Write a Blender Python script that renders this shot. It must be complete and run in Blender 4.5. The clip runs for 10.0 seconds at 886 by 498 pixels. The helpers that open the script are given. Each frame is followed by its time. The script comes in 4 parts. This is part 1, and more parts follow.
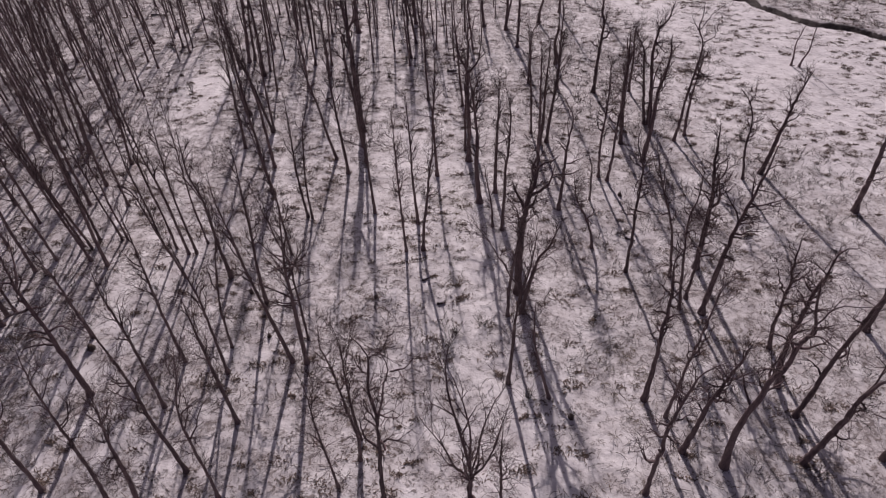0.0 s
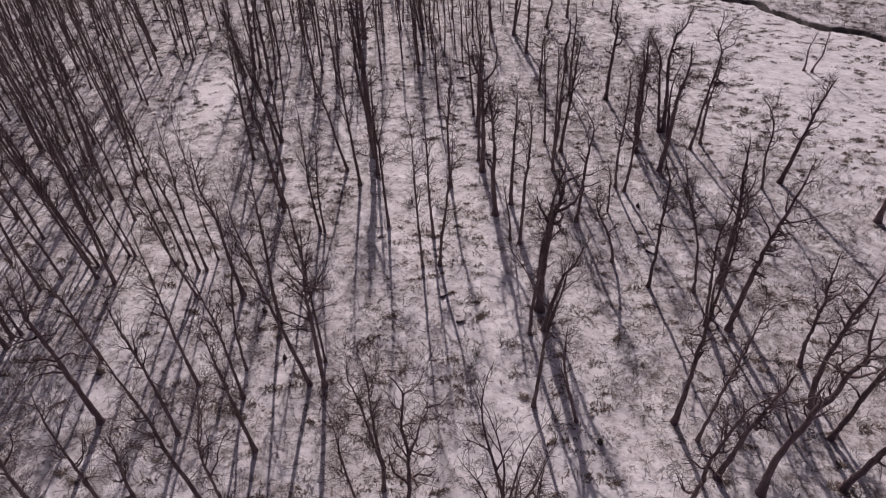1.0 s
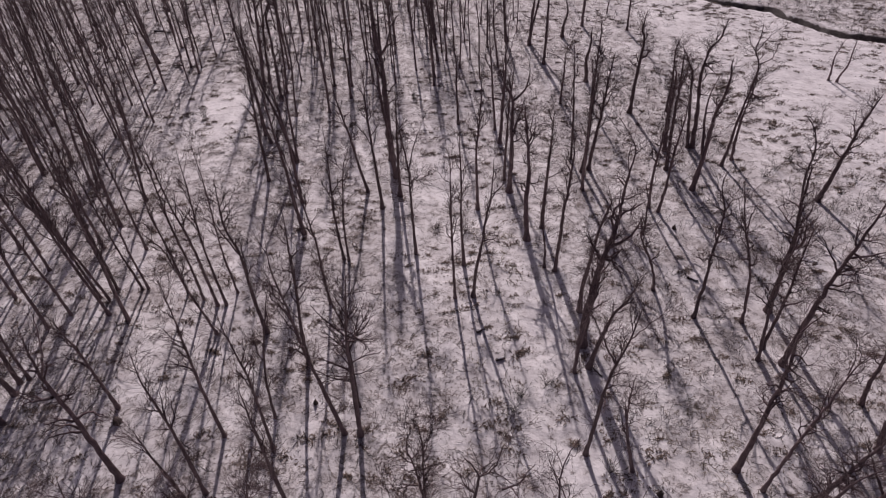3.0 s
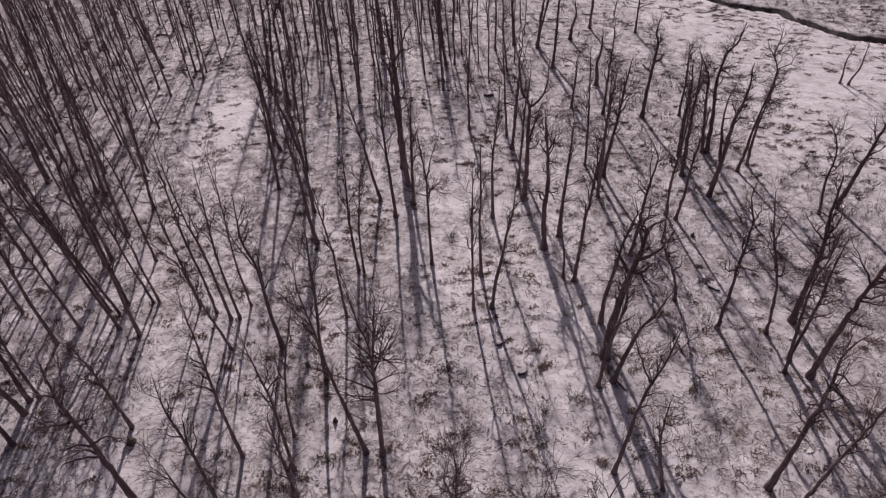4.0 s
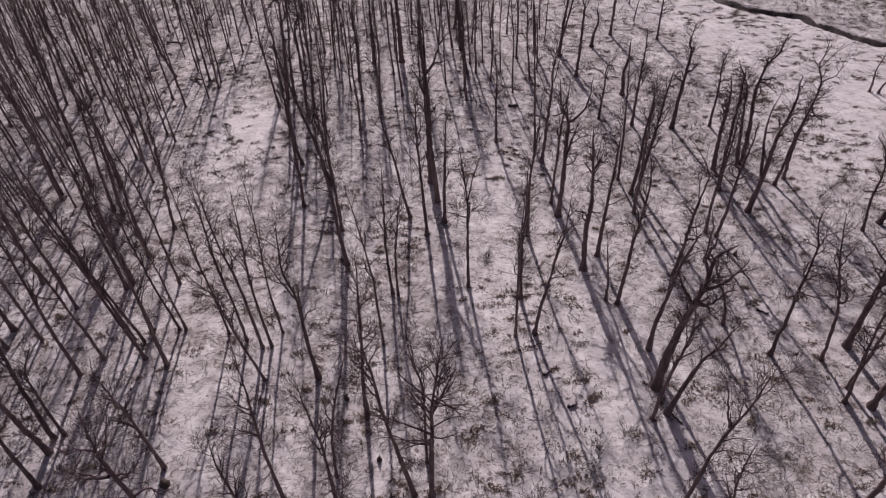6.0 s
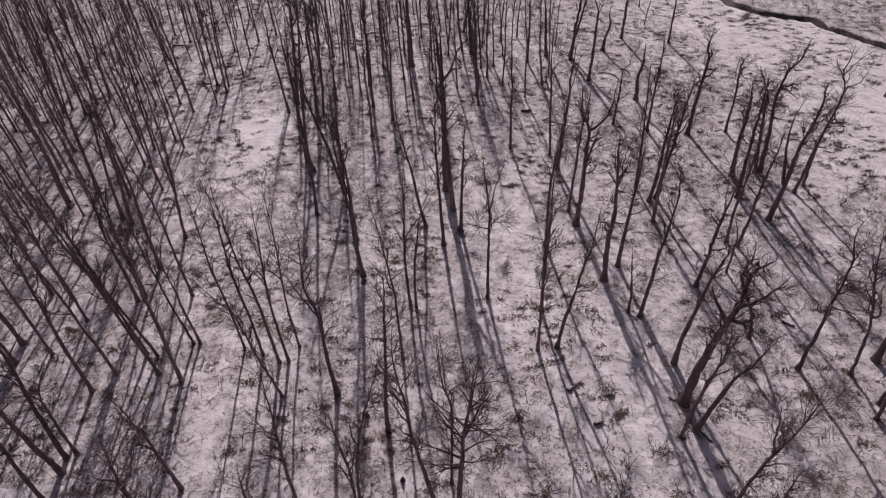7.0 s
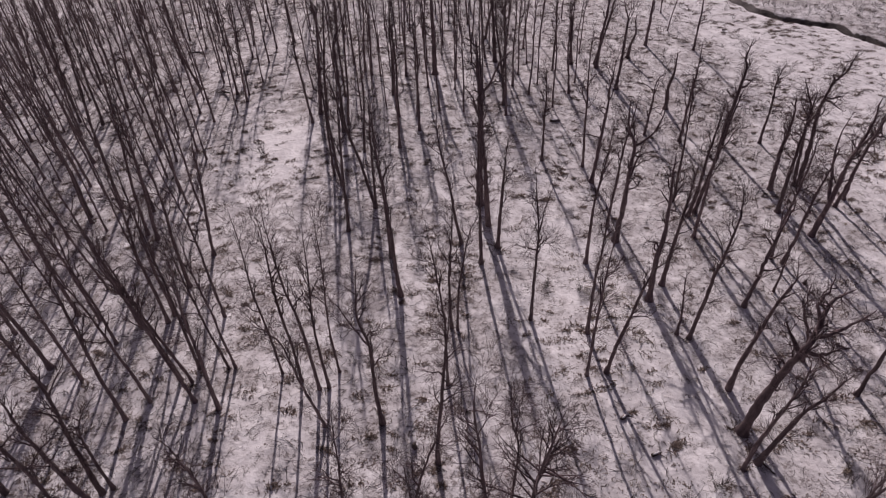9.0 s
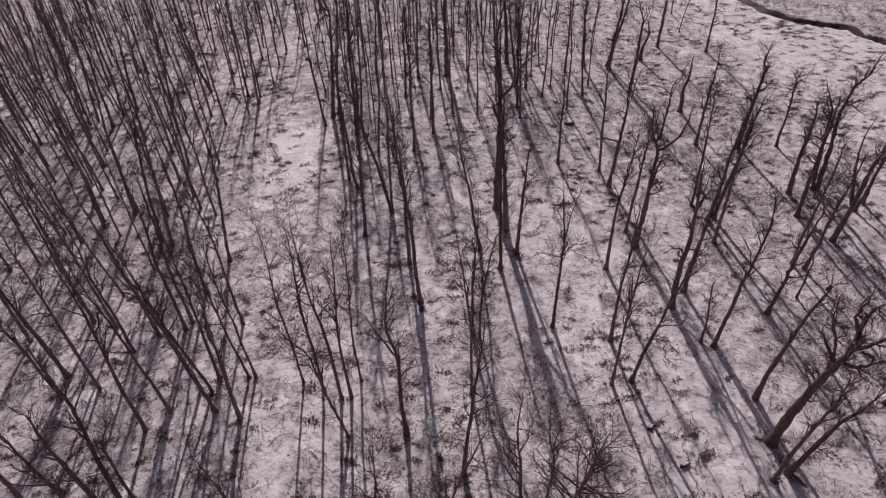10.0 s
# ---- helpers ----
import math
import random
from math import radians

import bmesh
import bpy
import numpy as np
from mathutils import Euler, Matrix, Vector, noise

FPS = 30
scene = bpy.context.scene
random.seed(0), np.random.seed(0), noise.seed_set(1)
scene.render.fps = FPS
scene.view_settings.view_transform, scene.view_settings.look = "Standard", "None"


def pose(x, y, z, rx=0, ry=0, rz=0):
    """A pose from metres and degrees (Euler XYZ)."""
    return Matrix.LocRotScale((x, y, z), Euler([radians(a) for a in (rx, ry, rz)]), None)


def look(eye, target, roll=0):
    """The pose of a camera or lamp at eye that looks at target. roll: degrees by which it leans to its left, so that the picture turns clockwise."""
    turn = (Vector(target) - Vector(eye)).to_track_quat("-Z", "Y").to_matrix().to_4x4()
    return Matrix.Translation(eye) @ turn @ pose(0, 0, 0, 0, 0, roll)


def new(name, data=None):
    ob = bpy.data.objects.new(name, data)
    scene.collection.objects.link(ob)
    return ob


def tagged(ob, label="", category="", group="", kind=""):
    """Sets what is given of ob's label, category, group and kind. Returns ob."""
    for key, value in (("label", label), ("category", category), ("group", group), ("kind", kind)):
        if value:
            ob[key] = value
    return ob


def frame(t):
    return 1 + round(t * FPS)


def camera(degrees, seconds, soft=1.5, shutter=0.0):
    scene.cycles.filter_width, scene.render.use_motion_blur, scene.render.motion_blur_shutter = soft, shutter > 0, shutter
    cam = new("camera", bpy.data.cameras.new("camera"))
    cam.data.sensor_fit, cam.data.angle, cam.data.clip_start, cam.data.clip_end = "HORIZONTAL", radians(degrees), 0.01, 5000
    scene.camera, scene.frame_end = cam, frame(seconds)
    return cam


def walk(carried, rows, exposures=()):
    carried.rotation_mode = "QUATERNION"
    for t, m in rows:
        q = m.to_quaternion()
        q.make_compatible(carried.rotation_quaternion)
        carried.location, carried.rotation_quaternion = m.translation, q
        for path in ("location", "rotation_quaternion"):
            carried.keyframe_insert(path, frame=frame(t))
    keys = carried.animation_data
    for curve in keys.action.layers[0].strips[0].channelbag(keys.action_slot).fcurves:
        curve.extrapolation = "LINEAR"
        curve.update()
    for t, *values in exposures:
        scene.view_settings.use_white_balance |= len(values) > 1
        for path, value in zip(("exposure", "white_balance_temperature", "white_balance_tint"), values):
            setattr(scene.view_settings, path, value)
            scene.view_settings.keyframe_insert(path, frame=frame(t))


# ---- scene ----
cam = camera(74.07, 10.0, soft=1.15)
ROWS = [
    (0.0, 0.0, 0.0, 30.0, 0.0, -41.455, 1.874),
    (0.5, -0.788, 0.803, 30.03, -0.239, -41.421, 1.885),
    (1.0, -1.529, 1.612, 30.051, -0.452, -41.398, 1.873),
    (1.5, -2.22, 2.433, 30.077, -0.683, -41.382, 1.872),
    (2.0, -2.9, 3.282, 30.097, -0.871, -41.373, 1.88),
    (2.5, -3.585, 4.099, 30.11, -1.066, -41.349, 1.86),
    (4.0, -5.725, 5.996, 30.17, -1.736, -41.404, 1.814),
    (4.5, -6.447, 6.579, 30.2, -1.846, -41.397, 1.805),
    (5.0, -7.138, 7.194, 30.23, -1.943, -41.361, 1.771),
    (5.5, -7.817, 7.806, 30.244, -2.031, -41.391, 1.772),
    (7.0, -9.834, 9.642, 30.271, -2.211, -41.409, 1.667),
    (7.5, -10.534, 10.233, 30.289, -2.263, -41.376, 1.64),
    (8.0, -11.25, 10.762, 30.306, -2.285, -41.362, 1.605),
    (8.5, -11.947, 11.223, 30.337, -2.308, -41.334, 1.564),
    (9.0, -12.64, 11.63, 30.386, -2.31, -41.343, 1.552),
    (9.5, -13.333, 12.009, 30.438, -2.348, -41.393, 1.538),
    (10.0, -14.036, 12.384, 30.482, -2.353, -41.449, 1.517)
]
EXPOSURE, KELVIN, TINT = -0.8, 6400, 38.5
walk(cam, [(t, pose(x, y, z, 90 + pitch, roll, yaw)) for t, x, y, z, yaw, pitch, roll in ROWS],
     exposures=[(0.0, EXPOSURE, KELVIN, TINT), (10.0, EXPOSURE, KELVIN, TINT)])

# ---- light: a low winter sun ahead of the camera, thin haze ----
SUN_AZ, SUN_EL = -5.2, 34.0
world = bpy.data.worlds.new("winter_sky")
scene.world = world
world.use_nodes = True
sky = world.node_tree.nodes.new("ShaderNodeTexSky")
sky.sky_type, sky.sun_disc = "NISHITA", False
sky.sun_elevation, sky.sun_rotation = radians(SUN_EL), radians(SUN_AZ)
sky.air_density, sky.dust_density, sky.ozone_density = 1.0, 3.0, 1.0
backg = world.node_tree.nodes["Background"]
backg.inputs["Strength"].default_value = 0.053
veil = world.node_tree.nodes.new("ShaderNodeHueSaturation")  # thin high cloud pales the blue
veil.inputs["Saturation"].default_value = 0.55
veil.inputs["Hue"].default_value = 0.55
world.node_tree.links.new(sky.outputs["Color"], veil.inputs["Color"])
world.node_tree.links.new(veil.outputs["Color"], backg.inputs["Color"])
sun_data = bpy.data.lights.new("sun", "SUN")
sun_data.energy, sun_data.angle, sun_data.color = 4.55, radians(0.5), (0.985, 0.975, 0.845)
sun = new("sun", sun_data)
to_sun = Vector((math.sin(radians(SUN_AZ)) * math.cos(radians(SUN_EL)), math.cos(radians(SUN_AZ)) * math.cos(radians(SUN_EL)), math.sin(radians(SUN_EL))))
sun.matrix_world = look(to_sun * 200, (0, 0, 0))


# ---- materials ----
def material(name, rough=0.8):
    m = bpy.data.materials.new(name)
    m.use_nodes = True
    bsdf = m.node_tree.nodes["Principled BSDF"]
    bsdf.inputs["Roughness"].default_value = rough
    return m, m.node_tree.nodes, m.node_tree.links, bsdf


def noise_node(nodes, links, where, scale, detail=4.0, rough=0.6, stretch=None):
    n = nodes.new("ShaderNodeTexNoise")
    n.inputs["Scale"].default_value, n.inputs["Detail"].default_value, n.inputs["Roughness"].default_value = scale, detail, rough
    if stretch:
        mapping = nodes.new("ShaderNodeMapping")
        mapping.inputs["Scale"].default_value = stretch
        links.new(where, mapping.inputs["Vector"])
        where = mapping.outputs["Vector"]
    links.new(where, n.inputs["Vector"])
    return n.outputs["Fac"]


def ramp(nodes, links, fac, stops):
    r = nodes.new("ShaderNodeValToRGB")
    while len(r.color_ramp.elements) < len(stops):
        r.color_ramp.elements.new(0.5)
    for e, (at, c) in zip(r.color_ramp.elements, stops):
        e.position, e.color = at, (c, c, c, 1) if isinstance(c, float) else (*c, 1)
    links.new(fac, r.inputs["Fac"])
    return r.outputs["Color"]


def mathn(nodes, links, op, a, b):
    n = nodes.new("ShaderNodeMath")
    n.operation = op
    for socket, v in zip(n.inputs, (a, b)):
        if isinstance(v, (int, float)):
            socket.default_value = v
        else:
            links.new(v, socket)
    return n.outputs[0]


def mixn(nodes, links, fac, a, b, kind="MIX"):
    n = nodes.new("ShaderNodeMixRGB")
    n.blend_type = kind
    for socket, v in zip(n.inputs, (fac, a, b)):
        if isinstance(v, (int, float)):
            socket.default_value = v
        elif isinstance(v, tuple):
            socket.default_value = (*v, 1)
        else:
            links.new(v, socket)
    return n.outputs[0]


def bump(nodes, links, bsdf, height, strength, distance):
    b = nodes.new("ShaderNodeBump")
    b.inputs["Strength"].default_value, b.inputs["Distance"].default_value = strength, distance
    links.new(height, b.inputs["Height"])
    links.new(b.outputs["Normal"], bsdf.inputs["Normal"])


def make_bark(name, dark, light, lichen):
    m, nodes, links, bsdf = material(name, 0.9)
    where = nodes.new("ShaderNodeNewGeometry").outputs["Position"]
    grain = noise_node(nodes, links, where, 9.0, 5.0, 0.7, (1, 1, 0.18))
    patch = noise_node(nodes, links, where, 1.1, 3.0, 0.6)
    own = nodes.new("ShaderNodeObjectInfo").outputs["Random"]
    col = ramp(nodes, links, grain, [(0.3, dark), (0.72, light)])
    col = mixn(nodes, links, ramp(nodes, links, patch, [(0.52, 0.0), (0.72, 0.55)]), col, lichen)
    shade = mathn(nodes, links, "MULTIPLY_ADD", own, 0.5)
    shade.node.inputs[2].default_value = 0.75
    col = mixn(nodes, links, 1.0, col, shade, "MULTIPLY")
    links.new(col, bsdf.inputs["Base Color"])
    bump(nodes, links, bsdf, grain, 0.7, 0.04)
    return m


def make_snow():
    m, nodes, links, bsdf = material("snow_over_leaf_litter", 0.75)
    where = nodes.new("ShaderNodeNewGeometry").outputs["Position"]
    attr = nodes.new("ShaderNodeAttribute")
    attr.attribute_name = "litter"

    def between(value, lo, hi):
        n = nodes.new("ShaderNodeMapRange")
        n.inputs["From Min"].default_value, n.inputs["From Max"].default_value = lo, hi
        links.new(value, n.inputs["Value"])
        return n.outputs[0]

    def plus(a, k, b):
        n = mathn(nodes, links, "MULTIPLY_ADD", a, k)
        if isinstance(b, float):
            n.node.inputs[2].default_value = b
        else:
            links.new(b, n.node.inputs[2])
        return n

    def strokes(scale, twist, width):
        """Thin curved lines: bent stems and grass pressed into the snow."""
        n = noise_node(nodes, links, where, scale, 2.0, 0.5)
        n.node.inputs["Distortion"].default_value = twist
        off = mathn(nodes, links, "ABSOLUTE", mathn(nodes, links, "SUBTRACT", n, 0.5), 0.0)
        return between(off, width, width * 0.3)

    # where leaves and stems lie bare: patches, more of them under the trees
    patchy = noise_node(nodes, links, where, 0.32, 4.0, 0.6)
    dens = plus(attr.outputs["Fac"], 0.5, plus(patchy, 1.3, -0.65))
    fine = noise_node(nodes, links, where, 4.2, 5.0, 0.66)
    coarse = noise_node(nodes, links, where, 2.3, 5.0, 0.66)
    coarse.node.inputs["Distortion"].default_value = 0.8
    flecks = between(plus(dens, 0.2, fine), 0.74, 0.84)
    clots = between(plus(dens, 0.22, coarse), 0.68, 0.74)
    broken = between(plus(dens, 0.28, noise_node(nodes, links, where, 1.6, 3.0, 0.6)), 0.6, 0.68)
    lines = mathn(nodes, links, "MAXIMUM", strokes(1.0, 1.8, 0.022), strokes(2.2, 1.3, 0.034))
    lines = mathn(nodes, links, "MULTIPLY", lines, broken)
    amount = mathn(nodes, links, "MAXIMUM", mathn(nodes, links, "MAXIMUM", flecks, clots), mathn(nodes, links, "MULTIPLY", lines, 0.8))
    # thin snow greyed by litter below, the grey also painting in soft crown shade
    mottle = noise_node(nodes, links, where, 0.8, 6.0, 0.66)
    thin = between(plus(dens, 0.36, mottle), 0.52, 0.83)
    leaf = noise_node(nodes, links, where, 14.0, 3.0, 0.6)
    brown = ramp(nodes, links, leaf, [(0.3, (0.07, 0.05, 0.045)), (0.6, (0.19, 0.145, 0.12)), (0.8, (0.31, 0.245, 0.19))])
    crust = noise_node(nodes, links, where, 0.55, 5.0, 0.6)
    white = ramp(nodes, links, crust, [(0.3, (0.72, 0.705, 0.7)), (0.62, (0.95, 0.94, 0.93))])
    # bank earth, coloured near black to hold the far face's shade as well
    shaded_soil = ramp(nodes, links, leaf, [(0.3, (0.022, 0.015, 0.014)), (0.7, (0.06, 0.043, 0.038))])
    cut = between(attr.outputs["Fac"], 1.3, 1.7)
    col = mixn(nodes, links, mathn(nodes, links, "MULTIPLY", thin, 0.62), white, (0.36, 0.32, 0.31))
    col = mixn(nodes, links, mathn(nodes, links, "MULTIPLY", amount, 0.76), col, brown)
    links.new(mixn(nodes, links, cut, col, shaded_soil), bsdf.inputs["Base Color"])
    lumps = noise_node(nodes, links, where, 1.1, 4.0, 0.55)
    relief = plus(amount, 0.22, plus(lumps, 1.0, mathn(nodes, links, "MULTIPLY", crust, 0.7)))
    bump(nodes, links, bsdf, relief, 0.75, 0.16)
    return m


def make_plant(name, lo, hi):
    m, nodes, links, bsdf = material(name, 0.9)
    isl = nodes.new("ShaderNodeNewGeometry").outputs["Random Per Island"]
    where = nodes.new("ShaderNodeNewGeometry").outputs["Position"]
    col = ramp(nodes, links, isl, [(0.0, lo), (1.0, hi)])
    col = mixn(nodes, links, noise_node(nodes, links, where, 6.0), col, lo)
    links.new(col, bsdf.inputs["Base Color"])
    return m


def make_water():
    m, nodes, links, bsdf = material("dark_stream_water", 0.35)
    where = nodes.new("ShaderNodeNewGeometry").outputs["Position"]
    col = ramp(nodes, links, noise_node(nodes, links, where, 0.8), [(0.3, (0.012, 0.009, 0.01)), (0.8, (0.03, 0.023, 0.023))])
    links.new(col, bsdf.inputs["Base Color"])
    bsdf.inputs["Specular IOR Level"].default_value = 0.12
    bump(nodes, links, bsdf, noise_node(nodes, links, where, 5.0), 0.4, 0.03)
    return m


BARK_GREY = make_bark("grey_brown_bark", (0.092, 0.063, 0.065), (0.245, 0.176, 0.174), (0.29, 0.23, 0.212))
BARK_DARK = make_bark("dark_furrowed_bark", (0.072, 0.049, 0.053), (0.21, 0.146, 0.15), (0.26, 0.203, 0.19))
TWIG = make_bark("twig_bark", (0.065, 0.043, 0.047), (0.165, 0.111, 0.114), (0.19, 0.142, 0.128))
SNOW = make_snow()
LITTER = make_plant("dead_leaves_and_grass", (0.125, 0.093, 0.08), (0.38, 0.295, 0.225))
STRAW = make_plant("straw_coloured_grass", (0.17, 0.135, 0.09), (0.45, 0.38, 0.27))
BRUSH = make_plant("bare_brush_stems", (0.03, 0.021, 0.02), (0.1, 0.07, 0.06))
WATER = make_water()
WOOD = make_bark("rotten_wood", (0.045, 0.033, 0.029), (0.16, 0.122, 0.1), (0.22, 0.185, 0.155))


# ---- the ground ----
def soft_end(v, lo, hi, run):
    """v itself between lo and hi, levelling off beyond."""
    v = np.asarray(v, float)
    over = np.maximum(v - hi, 0)
    under = np.maximum(lo - v, 0)
    return np.clip(v, lo, hi) + run * (1 - np.exp(-over / run)) - run * (1 - np.exp(-under / run))


STREAM = np.array([(34.5, 155), (33.6, 128), (34.4, 111), (35.2, 103.4), (36.2, 99.0), (39.4, 95.4), (42.8, 94.0), (45.8, 92.9), (46.9, 89.9), (48.3, 87.7), (49.8, 85.6),
                   (51.6, 83.6), (54.2, 82.8), (56.4, 82.0), (59.6, 79.0), (66, 76), (80, 71), (112, 64), (162, 57)])


def beyond_stream(x, y):
    return (x > 35) & (y > np.interp(x, STREAM[3:, 0], STREAM[3:, 1]))


def to_stream(x, y):
    """Distance from the stream's middle line."""
    best = np.full(np.shape(x), 1e9)
    for (ax, ay), (bx, by) in zip(STREAM[:-1], STREAM[1:]):
        ex, ey = bx - ax, by - ay
        u = np.clip(((x - ax) * ex + (y - ay) * ey) / (ex * ex + ey * ey), 0, 1)
        best = np.minimum(best, np.hypot(x - ax - u * ex, y - ay - u * ey))
    return best


WAVES = [(random.uniform(0.15, 0.6), random.uniform(0, 6.28), random.uniform(0, 6.28)) for _ in range(9)]


def ragged(x, y):
    return 0.16 * np.sin(0.9 * x + 1.3 * y) + 0.13 * np.sin(2.1 * x - 1.2 * y + 1.0) + 0.1 * np.sin(3.3 * x + 2.6 * y)


def ground_z(x, y):
    xs = soft_end(x, -75, 70, 20)
    z = -0.06635 * xs + 0.00644 * soft_end(y, -20, 130, 30) - 0.002322 * np.minimum(xs + 9, 0) ** 2
    for k, a, ph in WAVES:
        z = z + 0.022 / k ** 0.6 * 0.55 * np.sin(k * (np.cos(a) * x + np.sin(a) * y) + ph)
    d = to_stream(x, y)
    return z - 0.9 / (1 + np.exp((d - 0.72 - ragged(x, y)) / 0.18))


def axis(lo, hi, step, far):
    core = list(np.arange(lo, hi + 0.01, step))
    out, s = [], step
    while not out or out[-1] < far:
        s *= 1.35
        out.append((out[-1] if out else 0) + s)
    return np.array([lo - v for v in reversed(out)] + core + [hi + v for v in out])


def bare_amount(x, y):
    """How much litter shows through the snow: more under the trees, little on the meadow and in the clearing."""
    a = np.ones(np.shape(x))
    a -= 1.0 / (1 + np.exp(-(x - 27 - 0.10 * (70 - y)) / 3.0)) / (1 + np.exp(-(y - 44) / 3.0)) * 0.9
    a -= 0.85 * np.exp(-((x + 26.8) / 2.9) ** 4 - ((y - 59.3) / 5.6) ** 4) + 0.35 * np.exp(-((x + 27.4) / 3.8) ** 4 - ((y - 60.0) / 11.0) ** 4)
    a -= 0.65 * np.exp(-((x - 3 + 0.24 * (y - 20)) / 5.0) ** 2) / (1 + np.exp((y - 56) / 3.0))
    a -= 0.4 * np.exp(-((x + 21) / 4.0) ** 2 - ((y - 31) / 8.0) ** 2)
    far_bank = (to_stream(x, y) < 30) & beyond_stream(x, y)
    a = np.where(far_bank, 0.75 + 0.35 * np.sin(0.8 * x + 0.5 * y) * np.sin(0.5 * x - 1.1 * y), a)
    # stream banks: marks where the shade-dark earth goes, wider on the far side
    a = a + 2.2 / (1 + np.exp((to_stream(x, y) - 0.82 - ragged(x, y) - 0.2 * beyond_stream(x, y)) / 0.12))
    return a


def link_mesh(name, verts, faces, mat, parent=None, smooth=True):
    me = bpy.data.meshes.new(name)
    me.from_pydata(verts, [], faces)
    me.polygons.foreach_set("use_smooth", [smooth] * len(me.polygons))
    me.materials.append(mat)
    ob = new(name, me)
    ob.parent = parent
    return ob


gx, gy = axis(-82, 74, 0.5, 2500), axis(8, 132, 0.5, 2500)
GX, GY = np.meshgrid(gx, gy)
GZ = ground_z(GX, GY)
near = (np.abs(GX + 4) < 79) & (np.abs(GY - 70) < 63)
GZ = GZ + near * np.random.default_rng(5).normal(0, 0.018, GZ.shape)
nx, ny = len(gx), len(gy)
idx = np.arange(nx * ny).reshape(ny, nx)
quads = np.stack([idx[:-1, :-1], idx[:-1, 1:], idx[1:, 1:], idx[1:, :-1]], -1).reshape(-1, 4)
ground = link_mesh("ground", np.stack([GX, GY, GZ], -1).reshape(-1, 3), quads, SNOW)
layer = ground.data.attributes.new("litter", "FLOAT", "POINT")
layer.data.foreach_set("value", bare_amount(GX, GY).ravel().astype(np.float32))
tagged(ground, "snow-covered forest floor with brown leaf litter showing through", "snowy ground", kind="structure")


def ribbon(pts, half, drop):
    """A strip of water along a line, resampled finely."""
    dense = []
    for a, b in zip(pts[:-1], pts[1:]):
        n = max(2, int(np.hypot(*(b - a)) / 1.0))
        dense += [a + (b - a) * i / n for i in range(n)]
    dense = np.array(dense)
    tang = np.gradient(dense, axis=0)
    tang /= np.linalg.norm(tang, axis=1)[:, None]
    side = np.stack([-tang[:, 1], tang[:, 0]], 1)
    v = []
    for p, s in zip(dense, side):
        z = float(ground_z(p[0], p[1])) + drop
        v += [(*(p + s * half), z), (*(p - s * half), z)]
    return v, [(2 * i, 2 * i + 1, 2 * i + 3, 2 * i + 2) for i in range(len(dense) - 1)]


tagged(link_mesh("water", *ribbon(STREAM, 0.75, 0.12), WATER), "narrow dark stream winding through the snowy meadow", "stream", kind="structure")


# ---- trees ----
def tubes(paths, radii, sides):
    """Tapered tubes along paths (n, k, 3) with radii (n, k)."""
    n, k, _ = paths.shape
    t = np.gradient(paths, axis=1)
    t /= np.linalg.norm(t, axis=2, keepdims=True) + 1e-9
    ref = np.where(np.abs(t[:, :1, 2:3]) > 0.8, np.array([1.0, 0, 0]), np.array([0, 0, 1.0]))
    u = np.cross(t, np.broadcast_to(ref, t.shape))
    u /= np.linalg.norm(u, axis=2, keepdims=True) + 1e-9
    w = np.cross(t, u)
    a = np.arange(sides) * 2 * np.pi / sides
    ring = u[:, :, None] * np.cos(a)[:, None] + w[:, :, None] * np.sin(a)[:, None]
    v = (paths[:, :, None] + ring * radii[:, :, None, None]).reshape(-1, 3)
    i = np.arange(n * k * sides).reshape(n, k, sides)
    j = np.roll(i, -1, axis=2)
    f = np.stack([i[:, :-1], j[:, :-1], j[:, 1:], i[:, 1:]], -1).reshape(-1, 4)
    return v, f


def joined(pieces):
    v, f, at = [], [], 0
    for pv, pf in pieces:
        v.append(pv)
        f.append(pf + at)
        at += len(pv)
    return np.concatenate(v), np.concatenate(f)


def sprout(rng, paths, radii, per, t0, t1, length, angle, points, crook, rise, thick, taper=1.0):
    """Child branches growing out of every parent path."""
    n, k, _ = paths.shape
    m = n * per
    who = np.repeat(np.arange(n), per)
    t = t0 + (t1 - t0) * ((np.tile(np.arange(per), n) + rng.uniform(0, 1, m)) / per)
    f = t * (k - 1)
    i = np.minimum(f.astype(int), k - 2)
    f = (f - i)[:, None]
    start = paths[who, i] * (1 - f) + paths[who, i + 1] * f
    r0 = radii[who, i] * (1 - f[:, 0]) + radii[who, i + 1] * f[:, 0]
    d = paths[who, i + 1] - paths[who, i]
    d /= np.linalg.norm(d, axis=1, keepdims=True) + 1e-9
    side = np.cross(d, rng.normal(0, 1, (m, 3)))
    side /= np.linalg.norm(side, axis=1, keepdims=True) + 1e-9
    ang = np.radians(rng.normal(angle, 11, m))[:, None]
    d = d * np.cos(ang) + side * np.sin(ang)
    ln = length * (1 - taper * (t - t0) / max(t1 - t0, 1e-6) * 0.6) * rng.uniform(0.55, 1.25, m)
    out = np.empty((m, points, 3))
    out[:, 0] = start
    for s in range(1, points):
        d = d + rng.normal(0, crook, (m, 3)) + np.array([0, 0, rise])
        d /= np.linalg.norm(d, axis=1, keepdims=True)
        out[:, s] = out[:, s - 1] + d * (ln / (points - 1))[:, None]
    r = np.minimum(r0 * 0.75, thick)[:, None] * np.linspace(1, 0.25, points)[None]
    return out, np.maximum(r, 0.005)


